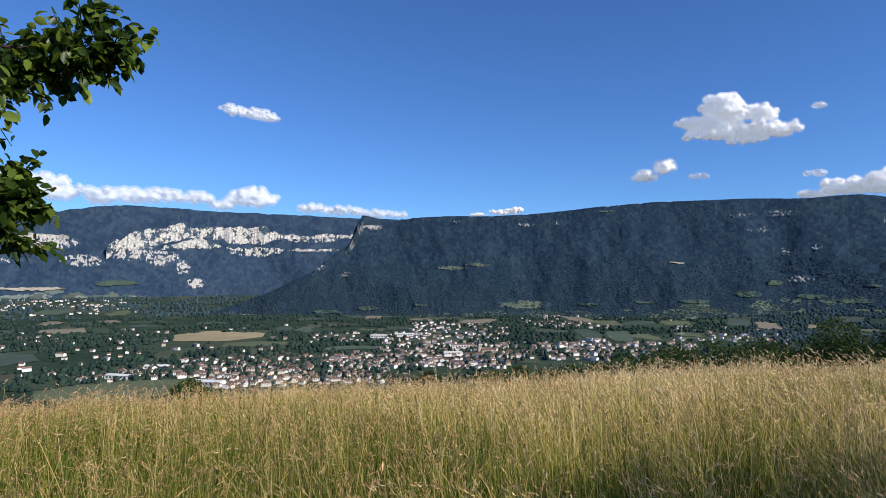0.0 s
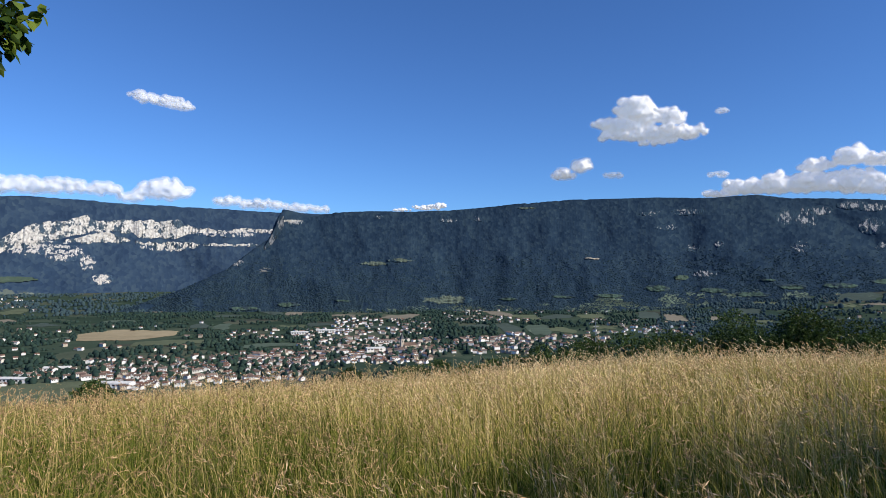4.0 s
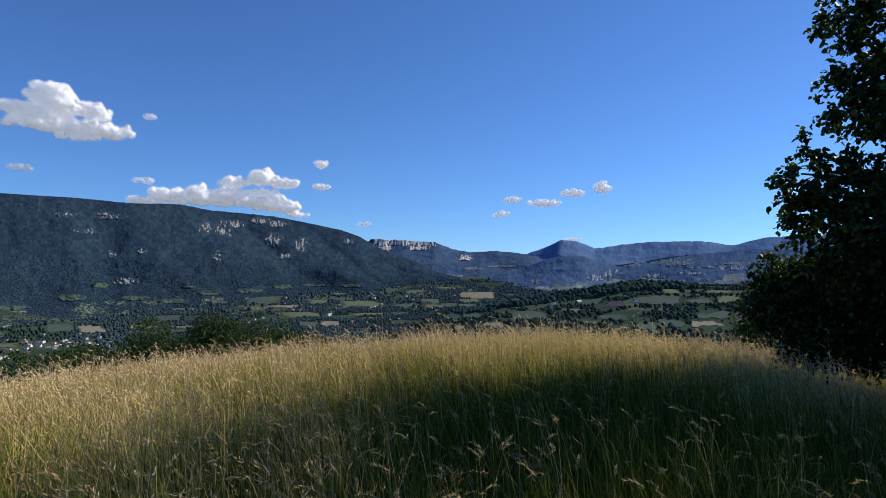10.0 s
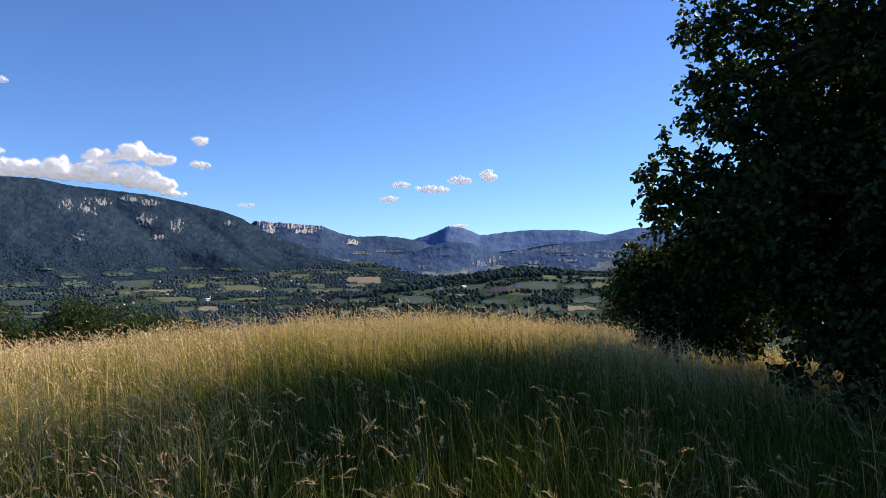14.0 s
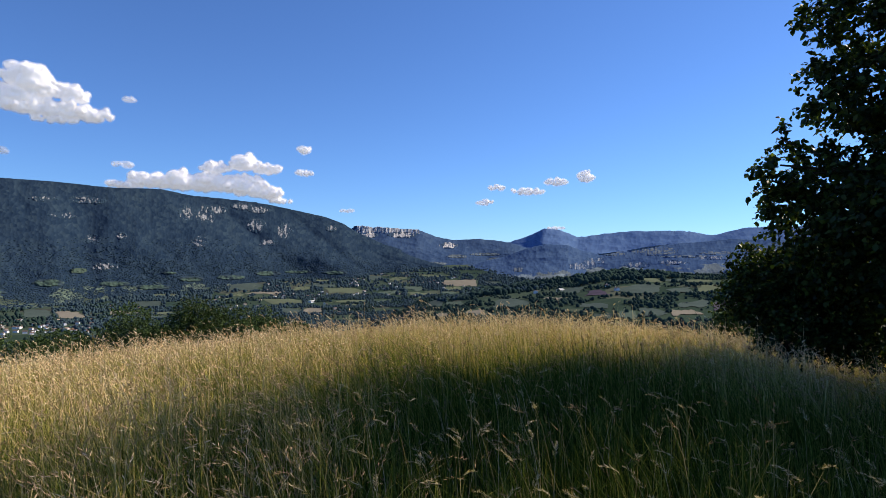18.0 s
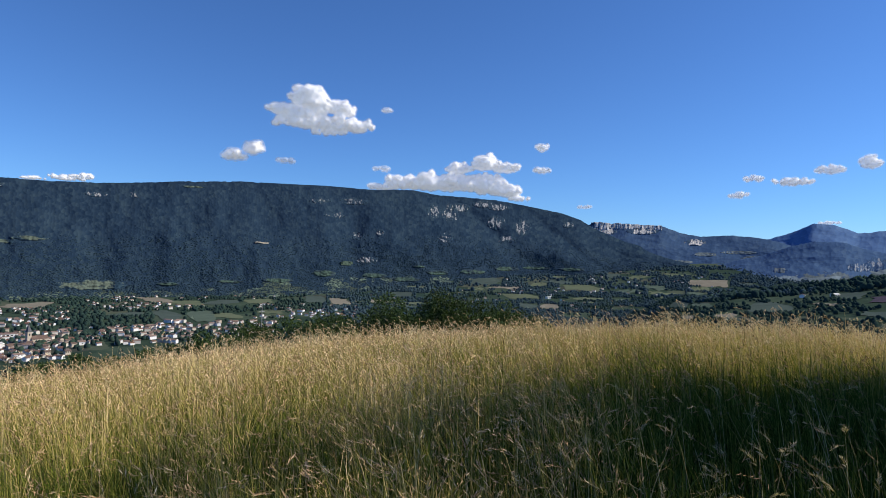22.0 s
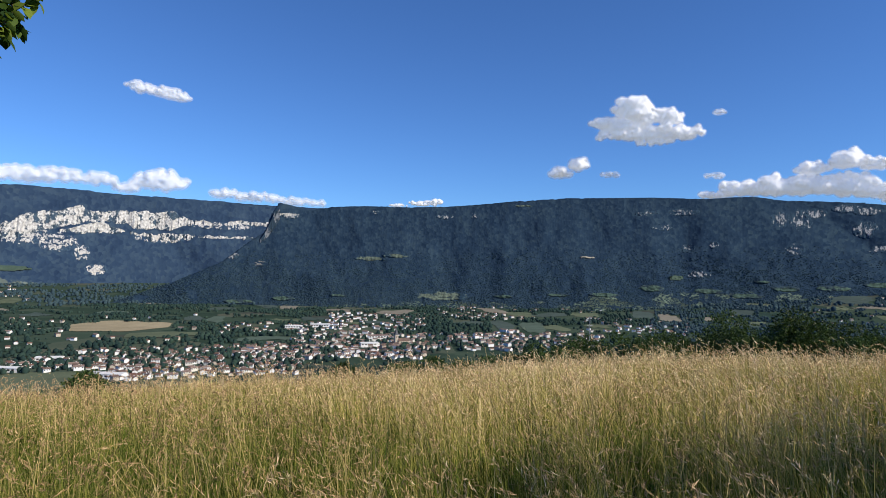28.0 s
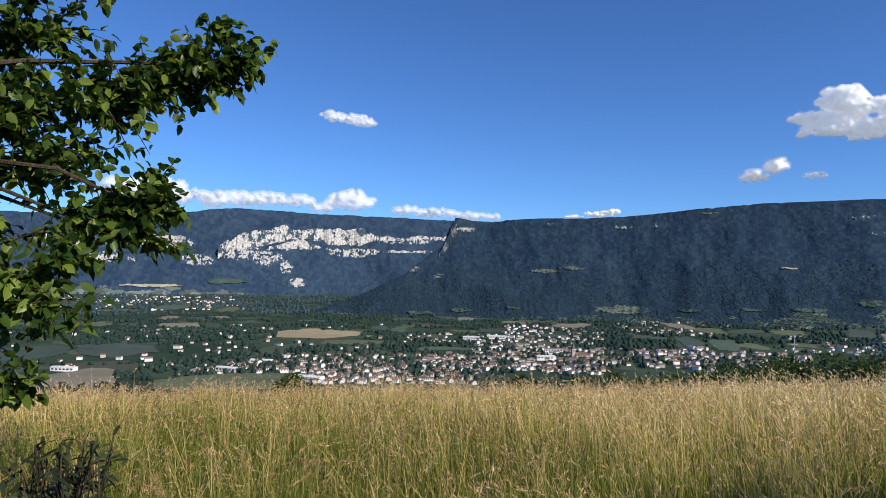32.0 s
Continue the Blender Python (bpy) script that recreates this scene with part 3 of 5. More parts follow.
# ---------------------------------------------------------------- forest on the slopes
ICO = bmesh.new()
bmesh.ops.create_icosphere(ICO, subdivisions=1, radius=1)
ICO_V = np.array([v.co for v in ICO.verts])
ICO_F = np.array([[v.index for v in f.verts] for f in ICO.faces if f.calc_center_median().z > -0.45])
BALL_V, BALL_F = ICO_V, np.array([[v.index for v in f.verts] for f in ICO.faces])
ICO.free()
ICO2 = bmesh.new()
bmesh.ops.create_icosphere(ICO2, subdivisions=2, radius=1)
ICO2_V = np.array([v.co for v in ICO2.verts])
ICO2_F = np.array([[v.index for v in f.verts] for f in ICO2.faces])
ICO2.free()


def crowns(centres, radii, rng, detail=1, tall=1.0, ragged=0.16):
    """Rounded, uneven tree crowns, one island each."""
    bv, bf = (ICO_V, ICO_F) if detail == 1 else (ICO2_V, ICO2_F)
    n, m = len(centres), len(bv)
    V = np.repeat(bv[None], n, 0) * (1 + ragged * rng.normal(0, 1, (n, m, 1)).clip(-1.6, 1.6))
    V[..., 2] *= tall * rng.uniform(0.8, 1.25, (n, 1))
    V = V * np.asarray(radii)[:, None, None] + np.asarray(centres)[:, None, :]
    F = bf[None] + (np.arange(n) * m)[:, None, None]
    return V.reshape(-1, 3), F.reshape(-1, 3)


def forest_on(name, P, az_list, n, size, seed, material, gaps, parent, lo=0.0, hi=1.0, power=1.0, tall=0.6):
    rng = np.random.default_rng(seed)
    na, nv = len(az_list), UP
    u = rng.uniform(0, na - 1.001, n)
    v = (lo + (hi - lo) * (1 - np.sqrt(1 - rng.uniform(0, 1, n) ** power))) * (nv - 1.001)
    i, j = u.astype(int), v.astype(int)
    fu, fv = (u - i)[:, None], (v - j)[:, None]
    p = (P[i, j] * (1 - fu) + P[i + 1, j] * fu) * (1 - fv) + (P[i, j + 1] * (1 - fu) + P[i + 1, j + 1] * fu) * fv
    az = np.degrees(np.arctan2(-p[:, 0], p[:, 1]))
    r = np.hypot(p[:, 0], p[:, 1])
    el = np.degrees(np.arctan2(p[:, 2] - EYE, r))
    keep = p[:, 2] > land(az, r) - 12
    for a, e, w, h in gaps:
        keep &= ((az - a) / w) ** 2 + ((el - e) / h) ** 2 > 1
    keep &= vnoise(p[:, 0] / 60, p[:, 1] / 60 + p[:, 2] / 40, seed) > 0.12
    p = p[keep]
    rad = rng.uniform(*size, len(p)) * (0.8 + 0.5 * vnoise(p[:, 0] / 90, p[:, 1] / 90, seed + 1))
    p[:, 2] -= rad * 0.06
    V, F = crowns(p, rad, rng, 1, tall, 0.12)
    return tagged(mesh_part(name, tri_mesh(name, V, F, material, True), parent), kind="stuff")


FOOT_MEADOWS = [(-26, -1.6, 1.2, 0.3), (-22, -2.3, 1.6, 0.18), (-30.5, -1.7, 1.3, 0.22), (-33.5, -2.0, 1.5, 0.2), (-36.3, -1.3, 1.2, 0.22), (-39.5, -1.15, 1.3, 0.22), (-42.6, -0.8, 1.3, 0.2), (-45.3, -0.65, 1.5, 0.13), (-18, -2.45, 1.2, 0.14), (6.8, -3.2, 1.1, 0.22), (10.6, -3.5, 1.4, 0.18), (-34.6, -0.8, 0.7, 0.12), (2.0, -2.9, 0.9, 0.12), (-13.0, -2.7, 1.0, 0.14), (-48.5, -0.7, 1.4, 0.16)]
CLEARINGS = FOOT_MEADOWS + [(-41.6, 3.4, 0.5, 0.4), (-40.3, 5.1, 0.6, 0.2), (-41.7, 4.9, 0.7, 0.18), (-38.2, 4.8, 0.4, 0.25), (-26.9, 3.7, 0.7, 0.15), (-28.6, 5.0, 0.9, 0.15), (6.5, 4.2, 0.9, 0.3), (-42.6, 1.9, 0.6, 0.12), (-28.9, 1.9, 0.25, 0.2), (-0.8, 0.5, 1.4, 0.22), (-3.2, 0.8, 1.3, 0.16), (8.9, -0.15, 0.7, 0.3), (-20.6, 0.9, 1.0, 0.12), (-28.0, -0.75, 0.7, 0.22), (-37.4, 4.2, 0.5, 1.0), (-7.5, -2.8, 2.6, 0.4), (-14.8, 5.6, 1.0, 0.1), (11.3, 0.7, 0.8, 0.5)]
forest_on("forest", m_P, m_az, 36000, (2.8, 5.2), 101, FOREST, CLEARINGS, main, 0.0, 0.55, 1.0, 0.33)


def clearing(parent, P, az_list, a, e, w, h, material, label, name="clearing"):
    """An open patch on a mountain side."""
    n, m = 16, 5
    out = []
    for i in range(n):
        q = -1 + 2 * i / (n - 1)
        for k in range(m):
            s = -1 + 2 * k / (m - 1)
            hh = h * math.sqrt(max(0.04, 1 - q * q)) * (1 + 0.5 * float(fbm(q * 2 + a, s, 3)))
            r, z = on_side(P, az_list, a + q * w, e + s * hh + 0.15 * h * float(fbm(q * 3, a, 5)))
            out.append((*polar(a + q * w, r - 5), z + 3))
    return mesh_part(name, tri_mesh(name, np.array(out), grid_faces(n, m), material, True), parent, label)


PASTURE = surf("upland_pasture", (0.042, 0.066, 0.056), (0.056, 0.086, 0.068), (0.085, 0.115, 0.088), 0.03, 0.95, 0.3, 1)
# Both far pastures are coloured blue-grey to carry the distance haze.
FAR_PASTURE = outcrop("hazed_far_pasture", (0.042, 0.080, 0.155), (0.17, 0.21, 0.24), 0.9, 0.53, (1, 2.4), 0.05)
MESA_PASTURE = outcrop("hazed_range_pasture", (0.037, 0.069, 0.130), (0.16, 0.20, 0.22), 0.9, 0.53, (1, 2.4), 0.05)
SCREE = surf("pale_scree", (0.22, 0.21, 0.18), (0.32, 0.30, 0.26), (0.45, 0.43, 0.38), 0.05, 0.95, 0.5, 1)
crags(main, m_P, m_az, [(-0.8, 0.5, 1.7, 0.26), (-3.2, 0.8, 1.5, 0.22), (-7.5, -2.8, 2.9, 0.5), (-14.8, 5.6, 1.1, 0.14)], outcrop("pastures_in_forest", (0.023, 0.045, 0.068), (0.13, 0.165, 0.135), 1.0, 0.60, (1, 1.5), 0.05), 10, "open pasture in the forest", "pasture")
for a, e, w, h, mt in [(-20.6, 0.9, 0.7, 0.05, SCREE), (-28.0, -0.75, 0.6, 0.2, PASTURE)]:
    clearing(main, m_P, m_az, a, e, w, h, mt, "open pasture in the forest")
crags(main, m_P, m_az, [(a, e, w * 1.05, h * 1.25) for a, e, w, h in FOOT_MEADOWS], outcrop("meadows_among_trees", (0.030, 0.048, 0.062), (0.072, 0.115, 0.095), 1.0, 0.60, (1, 1.5), 0.05), 12, "meadows broken by trees at the forest edge", "meadow")
crags(main, m_P, m_az, [(8.9, -0.15, 0.8, 0.35)], outcrop("gravel_scar", (0.026, 0.048, 0.068), (0.26, 0.26, 0.25), 1.6, 0.62, (0.7, 0.9), 0.05), 6, "bare pale scar", "scar")
clearing(plateau, p_P, p_az, 27.5, -1.0, 1.6, 0.22, PASTURE, "")
clearing(plateau, p_P, p_az, 33.5, -1.4, 2.4, 0.12, SCREE, "")
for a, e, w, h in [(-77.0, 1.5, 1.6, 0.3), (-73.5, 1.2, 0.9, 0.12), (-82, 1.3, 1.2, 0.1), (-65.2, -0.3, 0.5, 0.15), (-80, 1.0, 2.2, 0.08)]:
    crags(spur, s_P, s_az, [(a, e, w * 1.4, h * 1.8)], FAR_PASTURE, 6, "haze-pale pastures among woods", "pasture")
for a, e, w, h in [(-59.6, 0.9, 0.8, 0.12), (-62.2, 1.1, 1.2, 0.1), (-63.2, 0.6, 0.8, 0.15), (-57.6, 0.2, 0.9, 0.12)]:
    crags(mesa, e_P, e_az, [(a, e, w * 1.4, h * 1.8)], MESA_PASTURE, 6, "haze-pale pastures among woods", "pasture")

# ---------------------------------------------------------------- fields
HAZED_CROPS = {}
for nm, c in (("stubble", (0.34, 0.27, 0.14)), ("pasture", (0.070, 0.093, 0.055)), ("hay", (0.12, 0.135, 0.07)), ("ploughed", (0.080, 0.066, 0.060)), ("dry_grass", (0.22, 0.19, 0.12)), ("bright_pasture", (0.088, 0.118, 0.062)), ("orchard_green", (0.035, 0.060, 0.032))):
    # Valley haze put into the crop colours: less red, more blue.
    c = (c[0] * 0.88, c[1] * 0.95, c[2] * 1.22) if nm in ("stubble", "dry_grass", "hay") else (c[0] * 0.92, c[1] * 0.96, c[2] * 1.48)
    HAZED_CROPS[nm] = surf(nm + "_field", tuple(x * 0.78 for x in c), c, tuple(min(1, x * 1.2) for x in c), 0.03, 0.95, 0.3, 0.5)


def field(az0, az1, el_far, el_near, crop, label, skew=0.0):
    """One field draped over the land, with slightly crooked edges."""
    n, m = 11, 6
    out = []
    tw = 0.22 * (el_far - el_near) * math.sin(az0 * 7.3)
    r0a, r1a = place(az0, el_near + tw), place(az0, el_far - tw * 0.6)
    r0b, r1b = place(az1, el_near + skew - tw * 0.7), place(az1, el_far + skew + tw)
    for i in range(n):
        f = i / (n - 1)
        ra, rb = r0a + (r0b - r0a) * f, r1a + (r1b - r1a) * f
        for k in range(m):
            g = 0.5 + (k / (m - 1) - 0.5) * (1 - 0.38 * abs(2 * f - 1) ** 3 + 0.45 * float(fbm(f * 2.5 + az0, el_far * 9, 12, 3)))
            r = ra + (rb - ra) * g
            a = az0 + (az1 - az0) * f + min(0.7, 0.3 * abs(az1 - az0)) * (2 * g - 1) * math.sin(az1 * 5.1) * 0.5 + 0.6 * float(fbm(g * 2 + az0, f * 2, 7))
            r *= 1 + 0.03 * float(fbm(f * 3, g * 2 + az1, 8))
            out.append((*polar(a, r), float(land(a, r)) + 0.8))
    ob = new("field", tri_mesh("field", np.array(out), grid_faces(n, m), HAZED_CROPS[crop], True))
    return tagged(ob, label, "field", kind="structure")


FIELDS = [(15.8, 23.2, -5.2, -5.9, "stubble", "golden stubble field"), (13.8, 19.2, -6.05, -6.5, "hay", "olive hay field"), (6.0, 10.6, -6.6, -7.0, "bright_pasture", "bright green meadow"),
          (35.9, 42.5, -8.1, -9.2, "dry_grass", "dry tan field"), (21.5, 33.2, -8.9, -10.2, "hay", "olive hillside meadow"), (33, 38.7, -6.1, -7.0, "pasture", "green pasture between woods"), (39.2, 45, -6.0, -7.1, "pasture", "green pasture"),
          (27, 33, -3.9, -4.3, "dry_grass", "pale strip of dry grass"), (34, 38, -4.3, -4.7, "pasture", "strip of pasture"), (-4.6, -1.6, -4.15, -4.6, "dry_grass", "tan field above the town"), (-9, -4.8, -2.7, -3.4, "pasture", "green pasture under the forest"),
          (-17, -11.8, -4.8, -5.9, "bright_pasture", "bright green pasture by the town"), (-24.2, -17.8, -2.7, -3.3, "pasture", "green pasture under the ridge"), (-27.6, -24.6, -1.9, -2.6, "bright_pasture", "green hillock under the ridge"),
          (-28.6, -24.4, -3.7, -4.5, "dry_grass", "tan field by the road"), (-22, -13, -4.0, -4.5, "hay", "pale hay meadow"), (5.5, 9.0, -3.6, -4.2, "dry_grass", "pale field by farms"), (2.6, 8, -4.9, -5.3, "pasture", "green strip by the houses"),
          (11.5, 15, -4.7, -5.3, "bright_pasture", "green meadow by a farm"), (-36.5, -32, -3.2, -3.8, "orchard_green", "dark orchard plot"), (-38, -34.5, -1.9, -2.4, "pasture", "green meadow"), (-42.2, -39.6, -1.6, -2.3, "pasture", "green meadow"), (-45.6, -42.6, -3.1, -3.5, "hay", "hay meadow"),
          (-47.5, -43.8, -3.8, -4.4, "dry_grass", "pale meadow by a farm"), (-50.8, -47.6, -2.1, -2.6, "hay", "hay meadow"), (-55, -51.5, -1.0, -1.4, "hay", "pale upland meadow"), (-58, -55.2, -2.3, -2.7, "hay", "pale meadow"), (-61.5, -58.5, -1.3, -1.8, "dry_grass", "tan meadow"),
          (-60.5, -56.8, -3.2, -3.9, "bright_pasture", "bright green sloping pasture"), (-66.2, -63.2, -3.0, -3.7, "pasture", "green pasture by a farm"), (-73.4, -69.0, -1.85, -2.55, "ploughed", "red-brown ploughed field"), (-77.6, -74.2, -1.5, -2.3, "pasture", "green pasture on the hill"),
          (-82.6, -78.2, -1.5, -2.2, "hay", "pale green pasture on the hill"), (-81.5, -76.0, -0.9, -1.25, "hay", "pale hay strip near the crest"), (-84, -78.8, -2.5, -3.5, "ploughed", "brown ploughed field"), (-80.9, -75.6, -3.5, -4.25, "dry_grass", "pale mown field"), (-76, -71.5, -3.9, -4.6, "bright_pasture", "green meadow at the hill's foot")]
fg = np.random.default_rng(640)
for i in range(150):
    if i < 80:
        a, e = fg.uniform(-63, -27), -0.9 - 3.6 * fg.uniform(0, 1) ** 1.3
    elif i < 130:
        a, e = fg.uniform(-27, 45), fg.uniform(-6.6, -3.0)
    else:
        a, e = fg.uniform(-84, -62), fg.uniform(-4.0, -1.0)
    if any(min(q[0], q[1]) - 0.8 < a < max(q[0], q[1]) + 0.8 and q[3] - 0.15 < e < q[2] + 0.15 for q in FIELDS) or (-16 < a < 24 and e < -5.5):
        continue
    w, hh = fg.uniform(0.5, 1.5), fg.uniform(0.07, 0.20)
    kind = str(fg.choice(["hay", "hay", "pasture", "pasture", "dry_grass", "bright_pasture"]))
    FIELDS.append((a - w, a + w, e + hh, e - hh, kind, {"hay": "small pale hay meadow", "pasture": "small green pasture plot", "dry_grass": "small dry tan meadow", "bright_pasture": "small bright green plot"}[kind], fg.uniform(-0.08, 0.08)))
plots = []
for a0, a1, e1, e0, crop, label, *skew in FIELDS:          # hedges cut the long fields into plots
    if a1 - a0 > 3.4 and e1 > -5.0:
        cut = 2 if a1 - a0 < 5.5 else 3
        w = (a1 - a0) / cut
        for k in range(cut):
            lift = 0.16 * (e1 - e0) * math.sin(a0 * 3.1 + k * 2.2)
            plots.append((a0 + k * w + 0.12 * w, a0 + (k + 1) * w - 0.10 * w, e1 - 0.12 * (e1 - e0) + lift, e0 + 0.12 * (e1 - e0) + lift, crop if k != 1 else ("pasture" if crop != "pasture" else "hay"), label if k != 1 else "small plot between hedges"))
    else:
        plots.append((a0, a1, e1, e0, crop, label, *skew))
FIELDS = plots
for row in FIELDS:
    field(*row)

# ---------------------------------------------------------------- valley woods and hedges
rng = np.random.default_rng(5)


def in_field(az, el):
    hit = np.zeros(len(az), bool)
    for a0, a1, e1, e0, *_ in FIELDS:
        hit |= (az > min(a0, a1) - 0.1) & (az < max(a0, a1) + 0.1) & (el < e1 + 0.02) & (el > e0 - 0.02)
    return hit


def woods(name, n, az_range, r_range, size, threshold, seed, label, detail=1, scale=170.0, clear=(), leaves=None):
    g = np.random.default_rng(seed)
    az = g.uniform(*az_range, n)
    r = np.sqrt(g.uniform(r_range[0] ** 2, r_range[1] ** 2, n))
    x, y = polar(az, r)
    dens = 0.5 + 0.75 * fbm(x / scale, y / scale, seed, 4)
    hedge = np.minimum(np.abs(((x * 0.83 + y * 0.56 + 40 * fbm(x / 300, y / 300, 2)) / 135) % 1 - 0.5), np.abs(((y * 0.9 - x * 0.43 + 40 * fbm(x / 300, y / 300, 4)) / 210) % 1 - 0.5))
    keep = (dens > threshold) | ((hedge < 0.035) & (g.uniform(0, 1, n) < 0.7))
    z = land(az, r)
    el = np.degrees(np.arctan2(z - EYE, r))
    keep &= ~in_field(az, el)
    for a0, a1, e0, e1, share in clear:
        keep &= ~((az > a0) & (az < a1) & (el > e0) & (el < e1) & (g.uniform(0, 1, n) < share))
    az, r, x, y, z = (q[keep] for q in (az, r, x, y, z))
    rad = g.uniform(*size, len(x)) * (0.7 + 0.6 * g.uniform(0, 1, len(x)))
    V, F = crowns(np.stack([x, y, z + rad * 0.75], 1), rad, g, detail, 1.1)
    return tagged(new(name, tri_mesh(name, V, F, leaves or WOODS, True)), label, "woods", kind="stuff")


TOWN_CLEAR = [(-16, 24, -9.8, -5.6, 0.22), (-30, -16, -6.5, -4.3, 0.25), (-6, 6, -5.6, -4.3, 0.2)]
woods("valley_woods", 30000, (-62, 46), (880, 2350), (2.6, 4.6), 0.55, 21, "dark green woods, copses and hedges on the valley floor", 1, 170.0, TOWN_CLEAR)
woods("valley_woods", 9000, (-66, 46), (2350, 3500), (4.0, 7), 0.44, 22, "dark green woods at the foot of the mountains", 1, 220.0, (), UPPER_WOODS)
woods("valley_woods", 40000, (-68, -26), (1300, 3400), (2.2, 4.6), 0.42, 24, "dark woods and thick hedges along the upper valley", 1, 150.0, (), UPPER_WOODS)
woods("crest_woods", 2600, (-79, -61), (1180, 1560), (3.5, 6.0), 0.36, 25, "dark wood along the hill's crest", 1, 120.0)
woods("slope_woods", 7000, (-72, -49), (330, 760), (1.4, 3.0), 0.34, 26, "dense dark woods below the meadow", 1, 130.0)
woods("hill_woods", 24000, (-112, -50), (420, 1900), (1.3, 3.2), 0.40, 23, "dark woods and hedges on the rolling hill", 1, 120.0)

# ---------------------------------------------------------------- town
def plaster(name, c):
    return surf(name, tuple(x * 0.85 for x in c), c, tuple(min(1, x * 1.08) for x in c), 0.4, 0.9, 0.1, 0.02)


WALLS = [plaster("white_render", (0.78, 0.78, 0.79)), plaster("cream_render", (0.62, 0.60, 0.56)), plaster("stone_wall", (0.45, 0.40, 0.34))]
ROOFS = [surf("terracotta_tiles", (0.10, 0.058, 0.046), (0.15, 0.085, 0.066), (0.21, 0.125, 0.098), 0.8, 0.85, 0.3, 0.05), surf("weathered_brown_tiles", (0.08, 0.055, 0.048), (0.13, 0.09, 0.075), (0.19, 0.14, 0.115), 0.8, 0.85, 0.3, 0.05),
         surf("pale_pink_tiles", (0.15, 0.105, 0.092), (0.20, 0.145, 0.125), (0.26, 0.195, 0.17), 0.8, 0.85, 0.3, 0.05)]
GLASS = plaster("dark_window_glass", (0.03, 0.035, 0.045))
SHUTTER = plaster("painted_shutter", (0.22, 0.13, 0.09))


def box_bm(x0, x1, y0, y1, z0, z1, bm=None):
    bm = bm or bmesh.new()
    v = [bm.verts.new((x, y, z)) for z in (z0, z1) for x, y in ((x0, y0), (x1, y0), (x1, y1), (x0, y1))]
    for f in ((0, 3, 2, 1), (4, 5, 6, 7), (0, 1, 5, 4), (1, 2, 6, 5), (2, 3, 7, 6), (3, 0, 4, 7)):
        bm.faces.new([v[i] for i in f])
    return bm


def wall_bm(w, d, h, rise):
    bm = bmesh.new()
    pts = [(-d / 2, 0), (d / 2, 0), (d / 2, h), (0, h + rise), (-d / 2, h)]
    a = [bm.verts.new((-w / 2, y, z)) for y, z in pts]
    b = [bm.verts.new((w / 2, y, z)) for y, z in pts]
    bm.faces.new(a[::-1]), bm.faces.new(b)
    for i in range(5):
        j = (i + 1) % 5
        bm.faces.new((a[i], a[j], b[j], b[i]))
    return bm


def roof_bm(w, d, h, rise, lip=0.5, thick=0.3):
    bm = bmesh.new()
    drop = rise / (d / 2) * lip
    pts = [(-d / 2 - lip, h - drop), (0, h + rise), (d / 2 + lip, h - drop), (d / 2 + lip, h - drop + thick), (0, h + rise + thick), (-d / 2 - lip, h - drop + thick)]
    a = [bm.verts.new((-w / 2 - lip, y, z)) for y, z in pts]
    b = [bm.verts.new((w / 2 + lip, y, z)) for y, z in pts]
    for i in range(6):
        j = (i + 1) % 6
        bm.faces.new((a[i], a[j], b[j], b[i]))
    bm.faces.new((a[0], a[5], a[4], a[1])), bm.faces.new((a[1], a[4], a[3], a[2]))
    bm.faces.new((b[0], b[1], b[4], b[5])), bm.faces.new((b[1], b[2], b[3], b[4]))
    return bm


def house(w, d, h, rise, wall_mat, roof_mat, label, windows=3):
    ob = tagged(new("house"), label, "house", "houses of the valley town")
    part("wall", wall_bm(w, d, h, rise), wall_mat, ob)
    roof = part("roof", roof_bm(w, d, h, rise), roof_mat, ob)
    part("chimney", box_bm(w * 0.22, w * 0.22 + 0.8, 0.4, 1.2, h + rise * 0.5, h + rise + 0.9), wall_mat, roof)
    for side in (-1, 1):
        for i in range(windows):
            x = (i - (windows - 1) / 2) * w / windows
            part("window", box_bm(x - 0.6, x + 0.6, side * (d / 2 + 0.03) - 0.05, side * (d / 2 + 0.03) + 0.05, h - 2.2, h - 0.7), GLASS, ob)
    return ob


SIZE = 0.7
KINDS = [(11, 8.5, 4.6, 2.0, 0, 0, "white rendered house with a terracotta tiled roof"), (13, 9, 5.6, 2.3, 0, 1, "white two-storey house with a brown tiled roof"), (10, 8, 3.6, 1.8, 1, 0, "cream bungalow with a terracotta roof"),
         (15, 9.5, 6.4, 2.3, 1, 2, "cream town house with a pale pink tiled roof"), (18, 11, 6.5, 2.6, 0, 2, "long white building with a pale pink tiled roof"), (12, 9, 6.8, 2.2, 2, 1, "stone house with a weathered brown roof")]
KINDS = [(w * SIZE, d * SIZE, h * 0.9, ri * SIZE, a, b, lb) for w, d, h, ri, a, b, lb in KINDS]
models = [house(w, d, h, ri, WALLS[a], ROOFS[b], lb) for w, d, h, ri, a, b, lb in KINDS]
